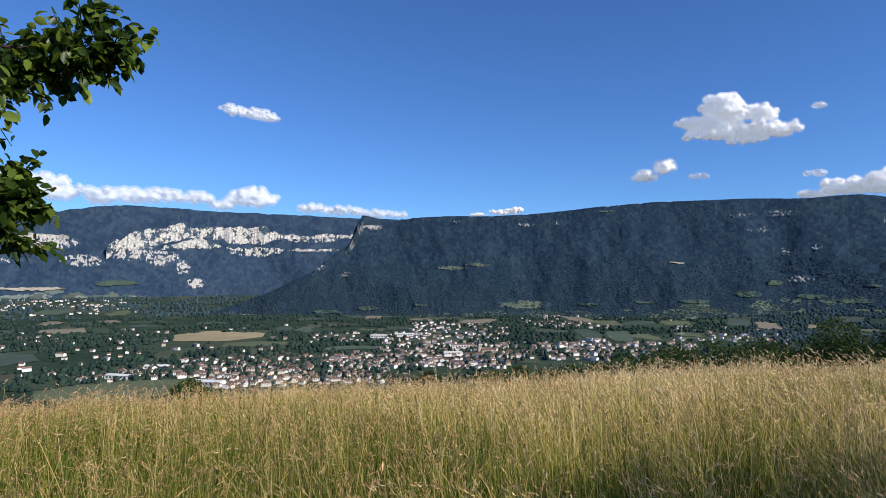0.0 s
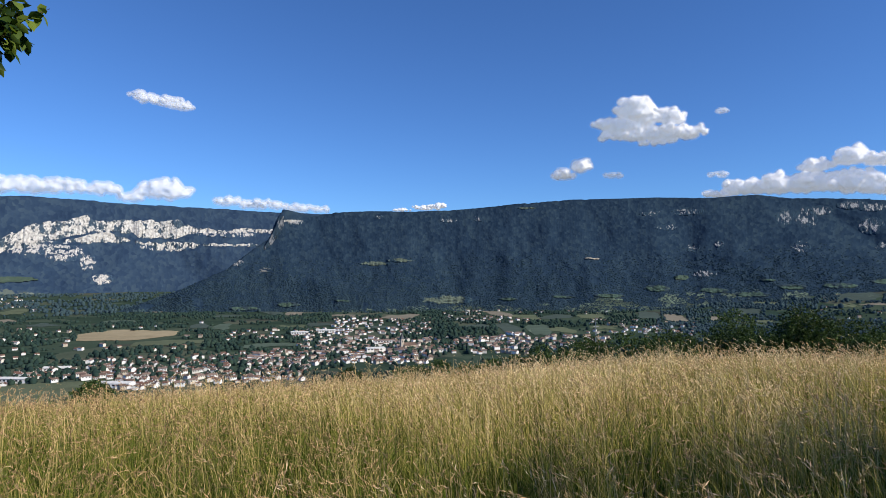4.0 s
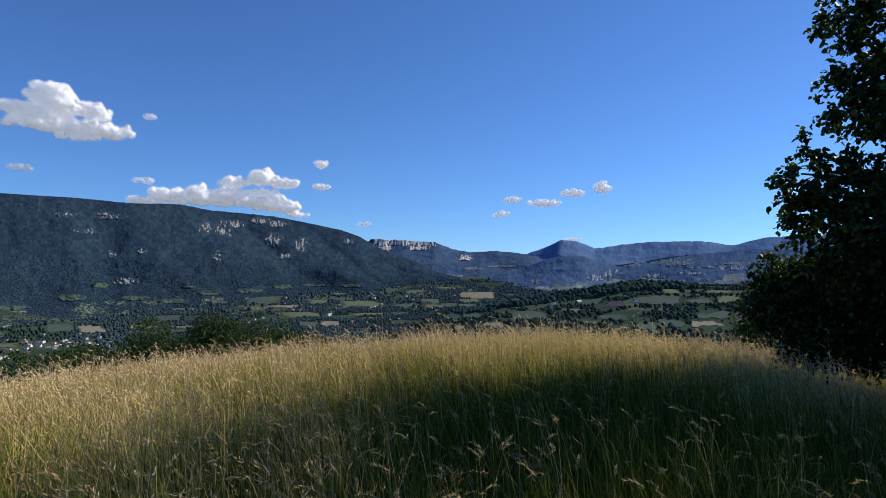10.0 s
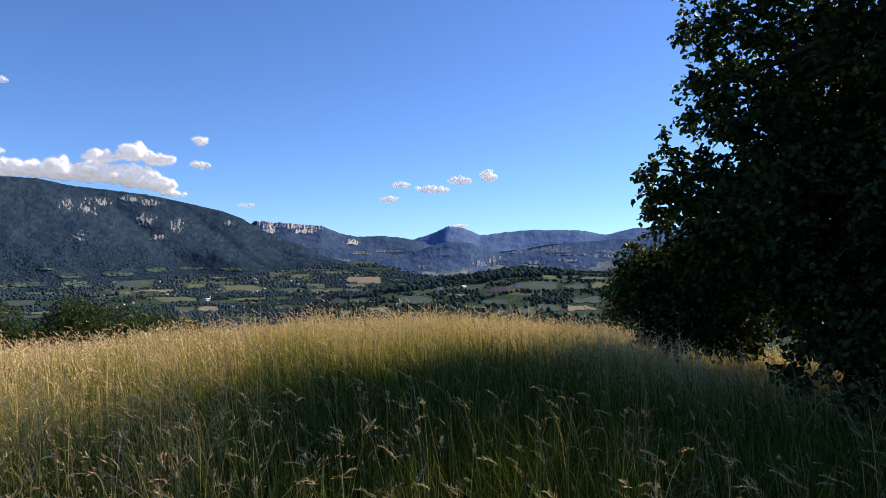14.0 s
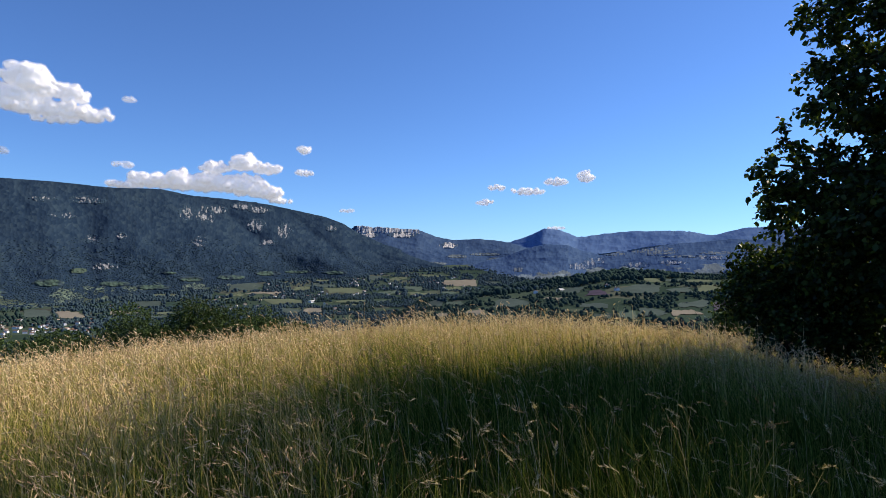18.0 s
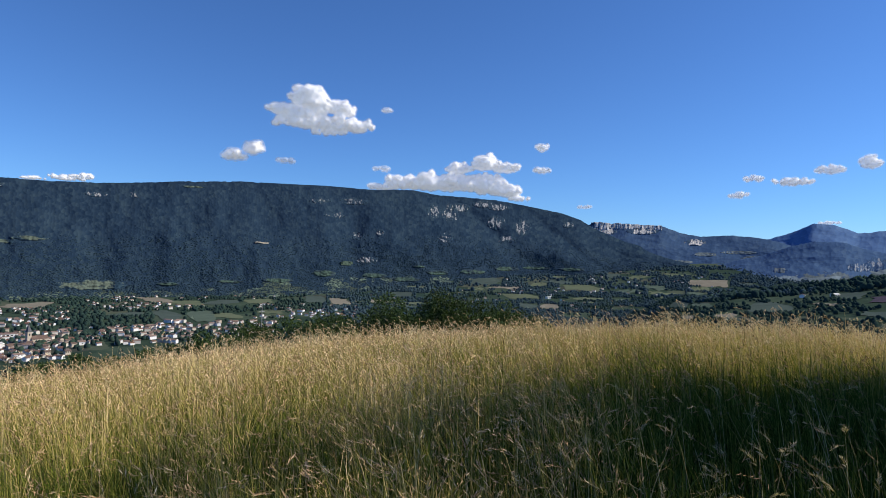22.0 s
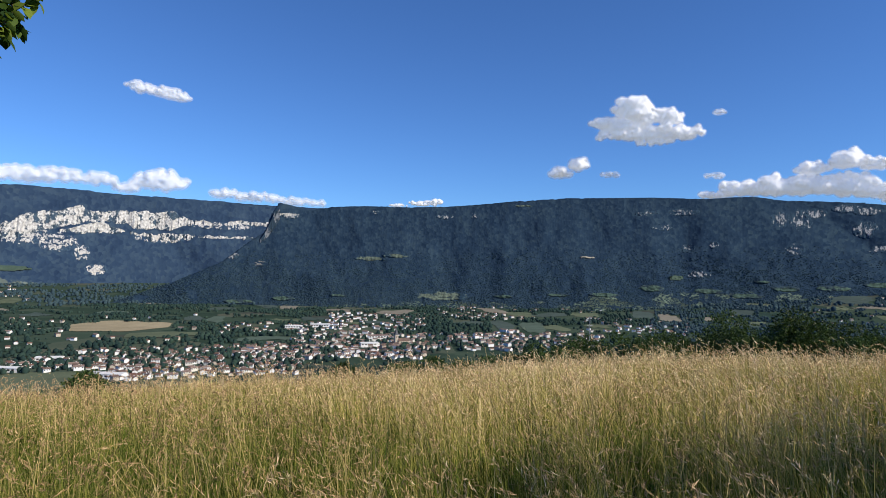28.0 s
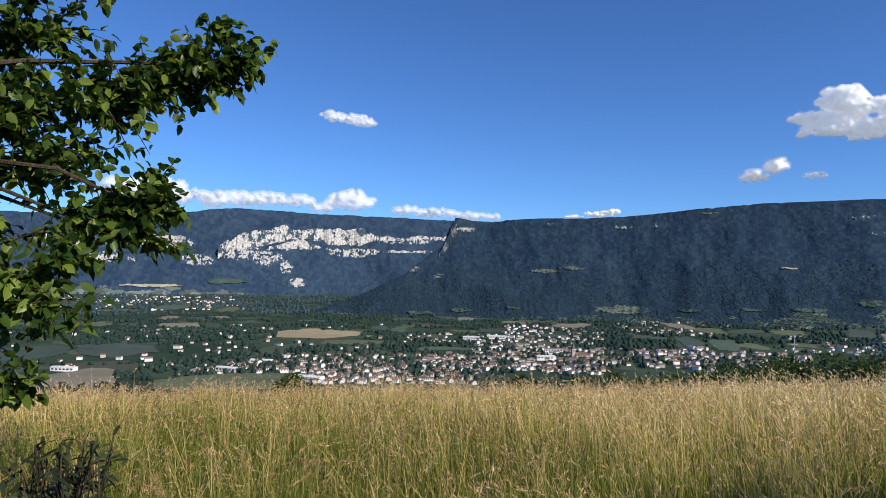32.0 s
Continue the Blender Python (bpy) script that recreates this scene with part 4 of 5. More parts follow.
TOWN = [  # bearings, elevations, number of houses, share of large ones
    (-15, 6, -7.7, -6.3, 150, 0.6), (5, 23, -9.9, -7.4, 190, 0.15), (-6, 10, -8.6, -7.3, 90, 0.3), (-22, -12, -7.2, -5.9, 60, 0.4), (-29, -20, -5.7, -4.4, 55, 0.2), (-6, 3, -6.0, -4.5, 95, 0.15), (3, 12, -6.3, -5.4, 35, 0.2), (-16, -7, -4.9, -3.7, 55, 0.1),
    (20, 32, -9.0, -8.0, 22, 0.3), (-22, -12, -4.0, -3.2, 26, 0.1), (4, 9, -3.9, -3.1, 14, 0.1), (26, 42, -3.4, -2.2, 130, 0.1), (14, 34, -6.9, -4.6, 34, 0.2), (28, 44, -8.0, -5.0, 22, 0.3), (-50, -30, -4.6, -1.2, 42, 0.1), (-62, -50, -2.8, -0.8, 36, 0.1), (-76, -60, -2.6, -1.6, 2, 0.0), (-31, -28, -0.9, -0.1, 14, 0.0)]
g = np.random.default_rng(77)
spots = []
taken = set()
for a0, a1, e0, e1, n, big in TOWN:
    made, n = 0, int(n * 1.5)
    for _ in range(n * 6):
        if made >= n:
            break
        a, e = g.uniform(a0, a1), g.uniform(e0, e1)
        if in_field(np.array([a]), np.array([e]))[0]:
            continue
        r = place(a, e)
        x, y = polar(a, r)
        cell = (round(x / 12), round(y / 14))
        if cell in taken or r > 4000:
            continue
        taken.add(cell)
        made += 1
        kind = int(g.choice([3, 4, 5])) if g.uniform() < big else int(g.choice([0, 0, 1, 2]))
        spots.append((r, float(x), float(y), float(land(a, r)) - 0.3, kind, g.normal(18, 22) + (90 if g.uniform() < 0.35 else 0)))
spots.sort()
used = set()
for r, x, y, z, kind, turn in spots[:290]:
    m = pose(x, y, z, 0, 0, turn)
    if kind not in used:
        used.add(kind)
        models[kind].matrix_basis = m
    else:
        copy_thing(models[kind], m)
FAR_V, FAR_F, FAR_M = [], [], []
far_me = bpy.data.meshes.new("far_houses")
for r, x, y, z, kind, turn in spots[290:]:
    w, d, h, ri, a, b, _ = KINDS[kind]
    s = 1.0 if r < 2300 else 1.15
    for piece, mi in ((wall_bm(w * s, d * s, h * s, ri * s), a), (roof_bm(w * s, d * s, h * s, ri * s), 3 + b)):
        m4 = pose(x, y, z, 0, 0, turn)
        base_i = len(FAR_V)
        for i, v in enumerate(piece.verts):
            v.index = i
            FAR_V.append(tuple(m4 @ v.co))
        for f in piece.faces:
            FAR_F.append([base_i + v.index for v in f.verts])
            FAR_M.append(mi)
        piece.free()
far_me.from_pydata(FAR_V, [], FAR_F)
for mt in WALLS + ROOFS:
    far_me.materials.append(mt)
far_me.polygons.foreach_set("material_index", FAR_M)
tagged(new("far_houses", far_me), "distant white and cream houses with tiled roofs", "houses", kind="stuff")

# church with a pointed steeple
cr = place(-4.0, -7.3)
cx, cy = polar(-4.0, cr)
church = tagged(new("church"), "stone church with a square tower and slate spire", "church")
SLATE = surf("dark_slate", (0.05, 0.055, 0.065), (0.08, 0.085, 0.10), (0.13, 0.135, 0.15), 1.0, 0.7, 0.2, 0.03)
part("nave", wall_bm(26, 13, 9, 5), WALLS[2], church)
part("roof", roof_bm(26, 13, 9, 5), ROOFS[1], church)
part("tower", box_bm(-19, -12.6, -3.2, 3.2, 0, 21), WALLS[2], church)
sp = bmesh.new()
bmesh.ops.create_cone(sp, cap_ends=True, segments=4, radius1=5.0, radius2=0.15, depth=13, matrix=Matrix.Translation((-15.8, 0, 27.5)) @ Matrix.Rotation(radians(45), 4, "Z"))
part("spire", sp, SLATE, church)
for y0 in (-3.26, 3.14):
    part("belfry_opening", box_bm(-16.7, -14.9, y0, y0 + 0.12, 15, 18.5), GLASS, church)
church.matrix_basis = pose(float(cx), float(cy), float(land(-4.0, cr)) - 0.3, 0, 0, 25)


# large pale sheds and a school at the town's edge
def long_hall(az, el, w, d, h, roof_mat, label, turn):
    r = place(az, el)
    x, y = polar(az, r)
    ob = tagged(new("hall"), label, "building")
    part("wall", wall_bm(w, d, h, 1.6), WALLS[0], ob)
    part("roof", roof_bm(w, d, h, 1.6), roof_mat, ob)
    for i in range(int(w // 6)):
        part("window", box_bm(-w / 2 + 2 + i * 6, -w / 2 + 5.5 + i * 6, -d / 2 - 0.08, -d / 2 + 0.02, h - 3.4, h - 1.2), GLASS, ob)
    ob.matrix_basis = pose(float(x), float(y), float(land(az, r)) - 0.3, 0, 0, turn)


METAL = surf("pale_metal_roof", (0.45, 0.46, 0.47), (0.58, 0.59, 0.60), (0.68, 0.69, 0.70), 0.3, 0.92, 0.1, 0.05)
for row in [(3.5, -5.75, 46, 14, 7, METAL, "long pale hall with a metal roof", 4), (5.8, -5.85, 40, 12, 6, METAL, "long pale hall with a metal roof", 2), (-1.7, -6.9, 42, 16, 10, ROOFS[2], "large pink-roofed school building", 8), (-0.9, -7.5, 34, 14, 8, METAL, "white flat hall with a metal roof", 12), (27.2, -8.6, 40, 15, 6, METAL, "pale farm shed by the field", -12),
            (20.4, -9.6, 42, 18, 7, METAL, "pale workshop hall at the town edge", -8), (24.5, -8.0, 36, 14, 6, METAL, "pale workshop hall at the town edge", 6), (-46.5, -3.4, 30, 12, 6, METAL, "white farm shed in the valley", 10), (-66.8, -2.4, 15, 8, 4.5, ROOFS[1], "stone farmhouse with a brown roof", 20), (-69.0, -2.2, 14, 7, 3.6, METAL, "pale farm shed on the hill", -10), (39.5, -8.0, 36, 13, 6, METAL, "pale sheds beside a tan field", 5)]:
    long_hall(*row)

# tall thin mast below the meadow
mx, my = polar(-20.85, 150.0)
mast = tagged(new("mast"), "tall thin grey metal mast with small crossbars", "mast")
mz = float(land(-20.85, 150.0))
top_z = EYE + 150 * math.tan(radians(-4.3))
STEEL = surf("galvanised_steel", (0.22, 0.23, 0.24), (0.34, 0.35, 0.36), (0.46, 0.47, 0.48), 3, 0.45, 0.1, 0.01)
pole = bmesh.new()
bmesh.ops.create_cone(pole, cap_ends=True, segments=8, radius1=0.16, radius2=0.08, depth=top_z - mz, matrix=Matrix.Translation((0, 0, (top_z - mz) / 2)))
part("pole", pole, STEEL, mast)
for k, h in enumerate((2.0, 3.2, 6.5)):
    part("crossbar", box_bm(-0.7 + 0.15 * k, 0.7 - 0.15 * k, -0.05, 0.05, top_z - mz - h, top_z - mz - h + 0.1), STEEL, mast)
mast.matrix_basis = pose(float(mx), float(my), mz)


# ---------------------------------------------------------------- clouds
def cloud_material(name, density):
    """Bright droplets: diffuse and translucent white, plus a faint glow for light scattered inside."""
    m = bpy.data.materials.new(name)
    m.use_nodes = True
    nt = m.node_tree
    nt.nodes.remove(nt.nodes["Principled BSDF"])
    d = node(nt, "ShaderNodeBsdfDiffuse", Color=(0.85, 0.85, 0.86, 1))
    t = node(nt, "ShaderNodeBsdfTranslucent", Color=(0.98, 0.98, 0.98, 1))
    mx = node(nt, "ShaderNodeMixShader", Fac=0.22)
    nt.links.new(d.outputs[0], mx.inputs[1]), nt.links.new(t.outputs[0], mx.inputs[2])
    glow = node(nt, "ShaderNodeEmission", Color=(0.84, 0.89, 1.0, 1), Strength=0.13)      # emission put in for light scattered inside the cloud
    ad = nt.nodes.new("ShaderNodeAddShader")
    nt.links.new(mx.outputs[0], ad.inputs[0]), nt.links.new(glow.outputs[0], ad.inputs[1])
    out = ad.outputs[0]
    if density < 1:
        tr = nt.nodes.new("ShaderNodeBsdfTransparent")
        m2 = node(nt, "ShaderNodeMixShader", Fac=density)
        nt.links.new(tr.outputs[0], m2.inputs[1]), nt.links.new(out, m2.inputs[2])
        out = m2.outputs[0]
    nt.links.new(out, nt.nodes["Material Output"].inputs[0])
    return m


CLOUD, VEIL, HAZE, WISP = cloud_material("cloud_white", 1.0), cloud_material("cloud_veil", 0.36), cloud_material("cloud_edge", 0.17), cloud_material("cloud_wisp", 0.36)
SOFT = bpy.data.textures.new("cloud_lumps", "CLOUDS")
SOFT.noise_scale, SOFT.noise_depth = 52.0, 3
BROAD = bpy.data.textures.new("cloud_billows", "CLOUDS")
BROAD.noise_scale, BROAD.noise_depth = 95.0, 2


def puffs(lobes, seed, far, grow, n_each):
    """Heaped puffs of cloud: lobes are bearing, elevation, half width and half height in degrees."""
    g = np.random.default_rng(seed)
    deg = far * math.pi / 180
    C, R = [], []
    for az, el, w, h in lobes:
        for _ in range(n_each + int(4 * w / h)):
            ang, rad = g.uniform(0, 2 * math.pi), math.sqrt(g.uniform(0, 1))
            q = 0.62 - 0.34 * rad + g.uniform(-0.06, 0.12)
            dx, dz = math.cos(ang) * rad * max(w - q * h, 0.1 * w), math.sin(ang) * rad * h * 0.62
            if dz < 0:
                dz *= 0.4
            x, y = polar(az + dx, far + g.uniform(-0.5, 0.5) * h * deg * 0.5)
            C.append((float(x), float(y), EYE + far * math.tan(radians(el + dz))))
            R.append(q * h * deg * grow)
            heart, size = C[-1], R[-1]
            for _ in range(2):                    # small heads on the upper side
                k, rise = g.uniform(0, 2 * math.pi), g.uniform(-0.15, 1.0)
                flat = math.sqrt(max(0.0, 1 - rise * rise))
                C.append((heart[0] + math.cos(k) * flat * size, heart[1] + math.sin(k) * flat * size, heart[2] + rise * 0.8 * size))
                R.append(size * g.uniform(0.36, 0.60))
    C, R = np.array(C), np.array(R)
    V = BALL_V[None] * R[:, None, None] * np.array([1.12, 1.12, 0.85]) + C[:, None, :]
    F = BALL_F[None] + (np.arange(len(C)) * len(BALL_V))[:, None, None]
    return V.reshape(-1, 3), F.reshape(-1, 3)


def cloud_part(name, V, F, material, parent, voxel, lumps, swell, label=""):
    ob = mesh_part(name, tri_mesh(name, V, F, material, True), parent, label)
    m = ob.modifiers.new("joined", "REMESH")
    m.mode, m.voxel_size, m.use_smooth_shade = "VOXEL", voxel, True
    m = ob.modifiers.new("softened", "SMOOTH")
    m.factor, m.iterations = 0.5, 7
    m = ob.modifiers.new("billows", "DISPLACE")
    m.texture, m.texture_coords, m.strength, m.mid_level = BROAD, "GLOBAL", lumps * 0.8, 0.5
    m = ob.modifiers.new("lumps", "DISPLACE")
    m.texture, m.texture_coords, m.strength, m.mid_level = SOFT, "GLOBAL", lumps * 0.8, 0.5 - swell / max(lumps, 1)
    m = ob.modifiers.new("rounded", "SMOOTH")
    m.factor, m.iterations = 0.5, 7
    return ob


def cloud(label, lobes, seed, far=4800.0, n=10, thin=False):
    ob = tagged(new("cloud"), label, "cloud")
    V, F = puffs(lobes, seed, far, 1.22, n)
    s = min(h for *_, h in lobes) * far * math.pi / 180
    vx = max(3.5, min(8.0, s / 6))
    lump = min(46.0, s * 0.85)
    s2 = min(9.0, s * 0.19)
    if not thin:
        cloud_part("core", V, F, CLOUD, ob, vx, lump, -s2)
        cloud_part("veil", V, F, VEIL, ob, vx, lump, 0, "thin soft edge")
        cloud_part("edge", V, F, HAZE, ob, vx, lump, s2, "thin soft edge")
        cloud_part("outer_edge", V, F, HAZE, ob, vx, lump, s2 * 2.0, "thin soft edge")
    else:
        cloud_part("wisp", V, F, WISP, ob, vx, lump, -s2, "thin translucent vapour")
        cloud_part("edge", V, F, HAZE, ob, vx, lump, s2, "thin soft edge")
        cloud_part("outer_edge", V, F, HAZE, ob, vx, lump, s2 * 2.2, "thin soft edge")
    return ob


cloud("white heaped cumulus cloud with a grey base", [(-24.4, 13.6, 1.7, 1.6), (-23.0, 12.5, 2.6, 1.1), (-26.6, 12.9, 2.0, 1.1), (-28.4, 11.6, 2.0, 0.8), (-24.4, 11.7, 4.0, 0.85), (-26.6, 11.8, 2.6, 0.9), (-26.2, 11.0, 1.8, 0.4)], 301)
cloud("small white puff of cloud", [(-17.9, 8.5, 1.3, 0.7), (-19.7, 9.2, 0.9, 0.85)], 311, n=7)
cloud("long white cumulus bank above the ridge", [(-33.2, 6.8, 2.2, 1.0), (-35.4, 6.9, 2.2, 1.1), (-37.8, 6.8, 2.4, 1.2), (-40.6, 6.7, 2.4, 1.3), (-42.4, 6.3, 1.6, 0.9), (-38.0, 8.2, 1.4, 0.7), (-40.5, 8.7, 1.6, 1.0), (-42.6, 8.3, 1.3, 0.7), (-31.0, 6.4, 1.6, 0.5), (-43.6, 5.6, 1.2, 0.35)], 321, 4850)
cloud("small oval white cloud", [(-45.5, 10.15, 1.0, 0.4)], 331, n=9)
cloud("small oval white cloud", [(-45.8, 8.15, 1.0, 0.38)], 341, n=9)
cloud("thin wisp of cloud", [(-31.0, 8.0, 0.9, 0.35)], 351, n=9, thin=True)
cloud("thin wisp of cloud", [(-22.4, 8.3, 0.9, 0.35)], 361, n=8, thin=True)
cloud("thin wisp of cloud", [(-49.6, 4.9, 0.8, 0.22)], 371, n=8, thin=True)
cloud("thin wisp of cloud", [(-31.3, 13.2, 0.6, 0.3)], 372, n=6, thin=True)
cloud("small elongated white cloud", [(17.4, 13.8, 2.2, 0.5), (16.0, 13.5, 1.5, 0.4), (18.9, 14.1, 1.2, 0.36)], 381, n=30, thin=True)
cloud("string of small white puffs", [(-62.2, 5.8, 0.9, 0.3), (-63.2, 7.1, 0.8, 0.45), (-65.8, 6.8, 1.8, 0.45), (-68.8, 7.6, 1.3, 0.45), (-71.3, 8.0, 0.85, 0.75)], 391, n=6)
cloud("white cloud bank behind the plateau", [(30.0, 6.1, 4.5, 0.9), (25.5, 6.3, 4.0, 0.8), (21.6, 6.3, 1.4, 0.6), (17.0, 6.3, 2.4, 1.0), (16.6, 7.0, 1.2, 0.6), (35, 6.4, 3.2, 1.3), (33, 7.0, 2.0, 0.8), (19.6, 5.8, 1.2, 0.5)], 401, 4900, n=13, thin=True)
cloud("low white cloud behind the ridge", [(9.5, 5.6, 3.2, 0.5), (5.5, 5.3, 2.6, 0.45), (12.0, 5.8, 1.4, 0.5)], 411, 4900, n=9, thin=True)
cloud("low white cloud behind the ridge", [(-5.6, 5.6, 1.6, 0.35), (-6.8, 5.8, 0.6, 0.35), (-3.2, 5.4, 1.0, 0.2)], 421, 4900, n=7)
cloud("thin white cap of cloud on the peak", [(-68.6, 3.5, 0.9, 0.18)], 431, 4850, n=6)


# ---------------------------------------------------------------- near trees and bushes
LEAF_PEAR = foliage("pear_leaf", [(0.0, (0.020, 0.045, 0.009)), (0.5, (0.052, 0.096, 0.017)), (1.0, (0.19, 0.26, 0.045))], 0.38, 0.35)
LEAF_DARK = foliage("hazel_leaf", [(0.0, (0.010, 0.022, 0.006)), (0.5, (0.027, 0.050, 0.012)), (0.85, (0.055, 0.090, 0.020)), (1.0, (0.11, 0.15, 0.03))], 0.42, 0.45)
LEAF_BUSH = foliage("bush_leaf", [(0.0, (0.020, 0.042, 0.011)), (0.5, (0.045, 0.082, 0.019)), (1.0, (0.090, 0.140, 0.032))], 0.2, 0.7)
LEAF_SHRUB = foliage("dark_shrub_leaf", [(0.0, (0.012, 0.018, 0.008)), (0.5, (0.024, 0.034, 0.014)), (1.0, (0.045, 0.055, 0.022))], 0.15, 0.6)


def frames_for(dirs, g, n, flat=0.5):
    """For each leaf an axis, a side and a normal."""
    d = dirs + g.normal(0, 0.45, (n, 3))
    d /= np.linalg.norm(d, axis=1, keepdims=True)
    up = np.array([0, 0, 1.0]) * flat + g.normal(0, 0.6, (n, 3))
    s = np.cross(d, up)
    s /= np.linalg.norm(s, axis=1, keepdims=True) + 1e-9
    return d, s, np.cross(s, d)


def leaf_mesh(name, base_pts, dirs, length, width, g, material, fine=2, flat=0.5, droop=0.2):
    """Leaves with a midrib fold and a bent tip, one island each."""
    n = len(base_pts)
    d, s, up = frames_for(np.asarray(dirs, float), g, n, flat)
    L = (length * g.uniform(0.7, 1.25, n))[:, None]
    W = (width * g.uniform(0.75, 1.2, n))[:, None]
    p = np.asarray(base_pts, float)
    down = np.array([0, 0, -1.0]) * droop
    if fine == 2:
        V = np.stack([p, p + d * L * 0.30 + s * W * 0.44 + up * W * 0.16, p + d * L * 0.68 + s * W * 0.40 + up * W * 0.12 + down * L * 0.25, p + d * L * 0.98 + down * L * 0.8,
                      p + d * L * 0.68 - s * W * 0.40 + up * W * 0.12 + down * L * 0.25, p + d * L * 0.30 - s * W * 0.44 + up * W * 0.16, p + d * L * 0.5 + down * L * 0.1], 1)
        T = np.array([[0, 1, 6], [1, 2, 6], [2, 3, 6], [3, 4, 6], [4, 5, 6], [5, 0, 6]])
        m = 7
    elif fine == 1:
        V = np.stack([p, p + d * L * 0.38 + s * W * 0.5 + up * W * 0.14, p + d * L * 0.75 + s * W * 0.34 + down * L * 0.2, p + d * L + down * L * 0.6, p + d * L * 0.7 - s * W * 0.38 + down * L * 0.2, p + d * L * 0.34 - s * W * 0.5 + up * W * 0.14], 1)
        T = np.array([[0, 1, 5], [1, 4, 5], [1, 2, 4], [2, 3, 4]])
        m = 6
    else:
        V = np.stack([p, p + d * L * 0.5 + s * W * 0.5 + up * W * 0.15, p + d * L + down * L * 0.5, p + d * L * 0.5 - s * W * 0.5 + up * W * 0.15], 1)
        T = np.array([[0, 1, 2], [0, 2, 3]])
        m = 4
    F = T[None] + (np.arange(n) * m)[:, None, None]
    return tri_mesh(name, V.reshape(-1, 3), F.reshape(-1, 3), material)


def tube(bm, pts, r0, r1, sides=7):
    """A tapered, bent limb."""
    rings = []
    for i, p in enumerate(pts):
        p = Vector(p)
        q = Vector(pts[min(i + 1, len(pts) - 1)]) - Vector(pts[max(i - 1, 0)])
        q.normalize()
        a = q.orthogonal().normalized()
        b = q.cross(a)
        r = r0 + (r1 - r0) * i / (len(pts) - 1)
        rings.append([bm.verts.new(p + (a * math.cos(t) + b * math.sin(t)) * r) for t in (2 * math.pi * k / sides for k in range(sides))])
    for A, B in zip(rings, rings[1:]):
        for k in range(sides):
            bm.faces.new((A[k], A[(k + 1) % sides], B[(k + 1) % sides], B[k]))
    bm.faces.new(rings[-1])
    bm.faces.new(rings[0][::-1])
    return bm


def aim(az, el, r, seen_from=(0.0, 0.0)):
    x, y = polar(az, r)
    return np.array([float(x) + seen_from[0], float(y) + seen_from[1], EYE + r * math.tan(radians(el))])


def bend(a, b, g, sag=0.1, n=6):
    a, b = np.array(a, float), np.array(b, float)
    t = np.linspace(0, 1, n)[:, None]
    w = np.cumsum(g.normal(0, 0.04, (n, 3)), 0) * np.linalg.norm(b - a) * 0.5
    w -= t * w[-1] + (1 - t) * w[0]
    p = a + (b - a) * t + w
    p[:, 2] += sag * np.sin(t[:, 0] * math.pi) * np.linalg.norm(b - a)
    return p


# tree whose boughs hang in from one side of the meadow: boughs as bearing, elevation, distance
g = np.random.default_rng(900)
pear = tagged(new("fruit_tree"), "leafy fruit tree with glossy green leaves at the meadow's edge", "tree")
foot = aim(66, 0, 4.6)
foot[2] = float(land(66, 4.6))
trunk_top = foot + np.array([0.25, 0.1, 2.3])
trunk = tube(bmesh.new(), bend(foot - np.array([0, 0, 0.15]), trunk_top, g, 0.02), 0.15, 0.11, 10)
part("trunk", trunk, BARK, pear)
BOUGHS = [  # start, end, twigs, leaves a twig, reach
    ((47, 10.0, 4.0), (36.5, 13.0, 3.9), 34, 12, 0.30), ((37.5, 12.8, 3.9), (26.8, 17.8, 3.8), 46, 14, 0.22), ((40, 13, 3.9), (31.0, 18.6, 4.0), 12, 10, 0.16), ((31.5, 17.0, 3.8), (29.6, 20.6, 3.8), 9, 10, 0.13),
    ((50, 14, 4.2), (42, 18, 4.1), 30, 12, 0.34), ((47, 18, 4.0), (38, 22.5, 4.1), 10, 11, 0.2), ((52, 8, 4.2), (41.5, 8.0, 4.0), 34, 12, 0.30), ((44, 7.6, 4.0), (38.2, 9.0, 3.9), 14, 11, 0.2),
    ((50, -2.0, 3.9), (40.1, 3.8, 3.7), 10, 11, 0.22), ((40.4, 3.6, 3.7), (33.8, 5.2, 3.6), 30, 11, 0.19), ((35, 4.8, 3.65), (34.0, 7.8, 3.6), 9, 9, 0.12), ((39, 3.4, 3.7), (34.6, 2.4, 3.6), 20, 11, 0.2),
    ((49, -2, 3.6), (39.5, 0.6, 3.4), 30, 11, 0.19), ((49, -3, 3.5), (40.5, -3.2, 3.3), 26, 10, 0.19), ((50, -6, 3.4), (43, -8.8, 3.2), 16, 10, 0.15), ((55, 4, 4.4), (45.5, 3.0, 4.2), 34, 12, 0.35), ((54, 16, 4.4), (45, 13, 4.3), 30, 12, 0.36), ((56, -4, 4.2), (46, -5, 4.0), 18, 11, 0.3)]
P_, D_ = [], []
for a, b, nt_, nl, reach in BOUGHS:
    A, B = aim(*a), aim(*b)
    line = bend(A, B, g, 0.03, 9)
    limb = tube(bmesh.new(), line, 0.009 if nl == 11 and reach == 0.22 else 0.005, 0.002, 5)
    tube(limb, bend(trunk_top, A, g, 0.08, 6), 0.024, 0.007, 6)
    along = (B - A) / np.linalg.norm(B - A)
    nt_ = int(nt_ * (2.1 if reach >= 0.3 else 1.35))
    for k in range(nt_):
        f = (k + g.uniform(0, 1)) / nt_
        p0 = line[0] + (line[-1] - line[0]) * f if f < 0 else np.array([np.interp(f, np.linspace(0, 1, 9), line[:, c]) for c in range(3)])
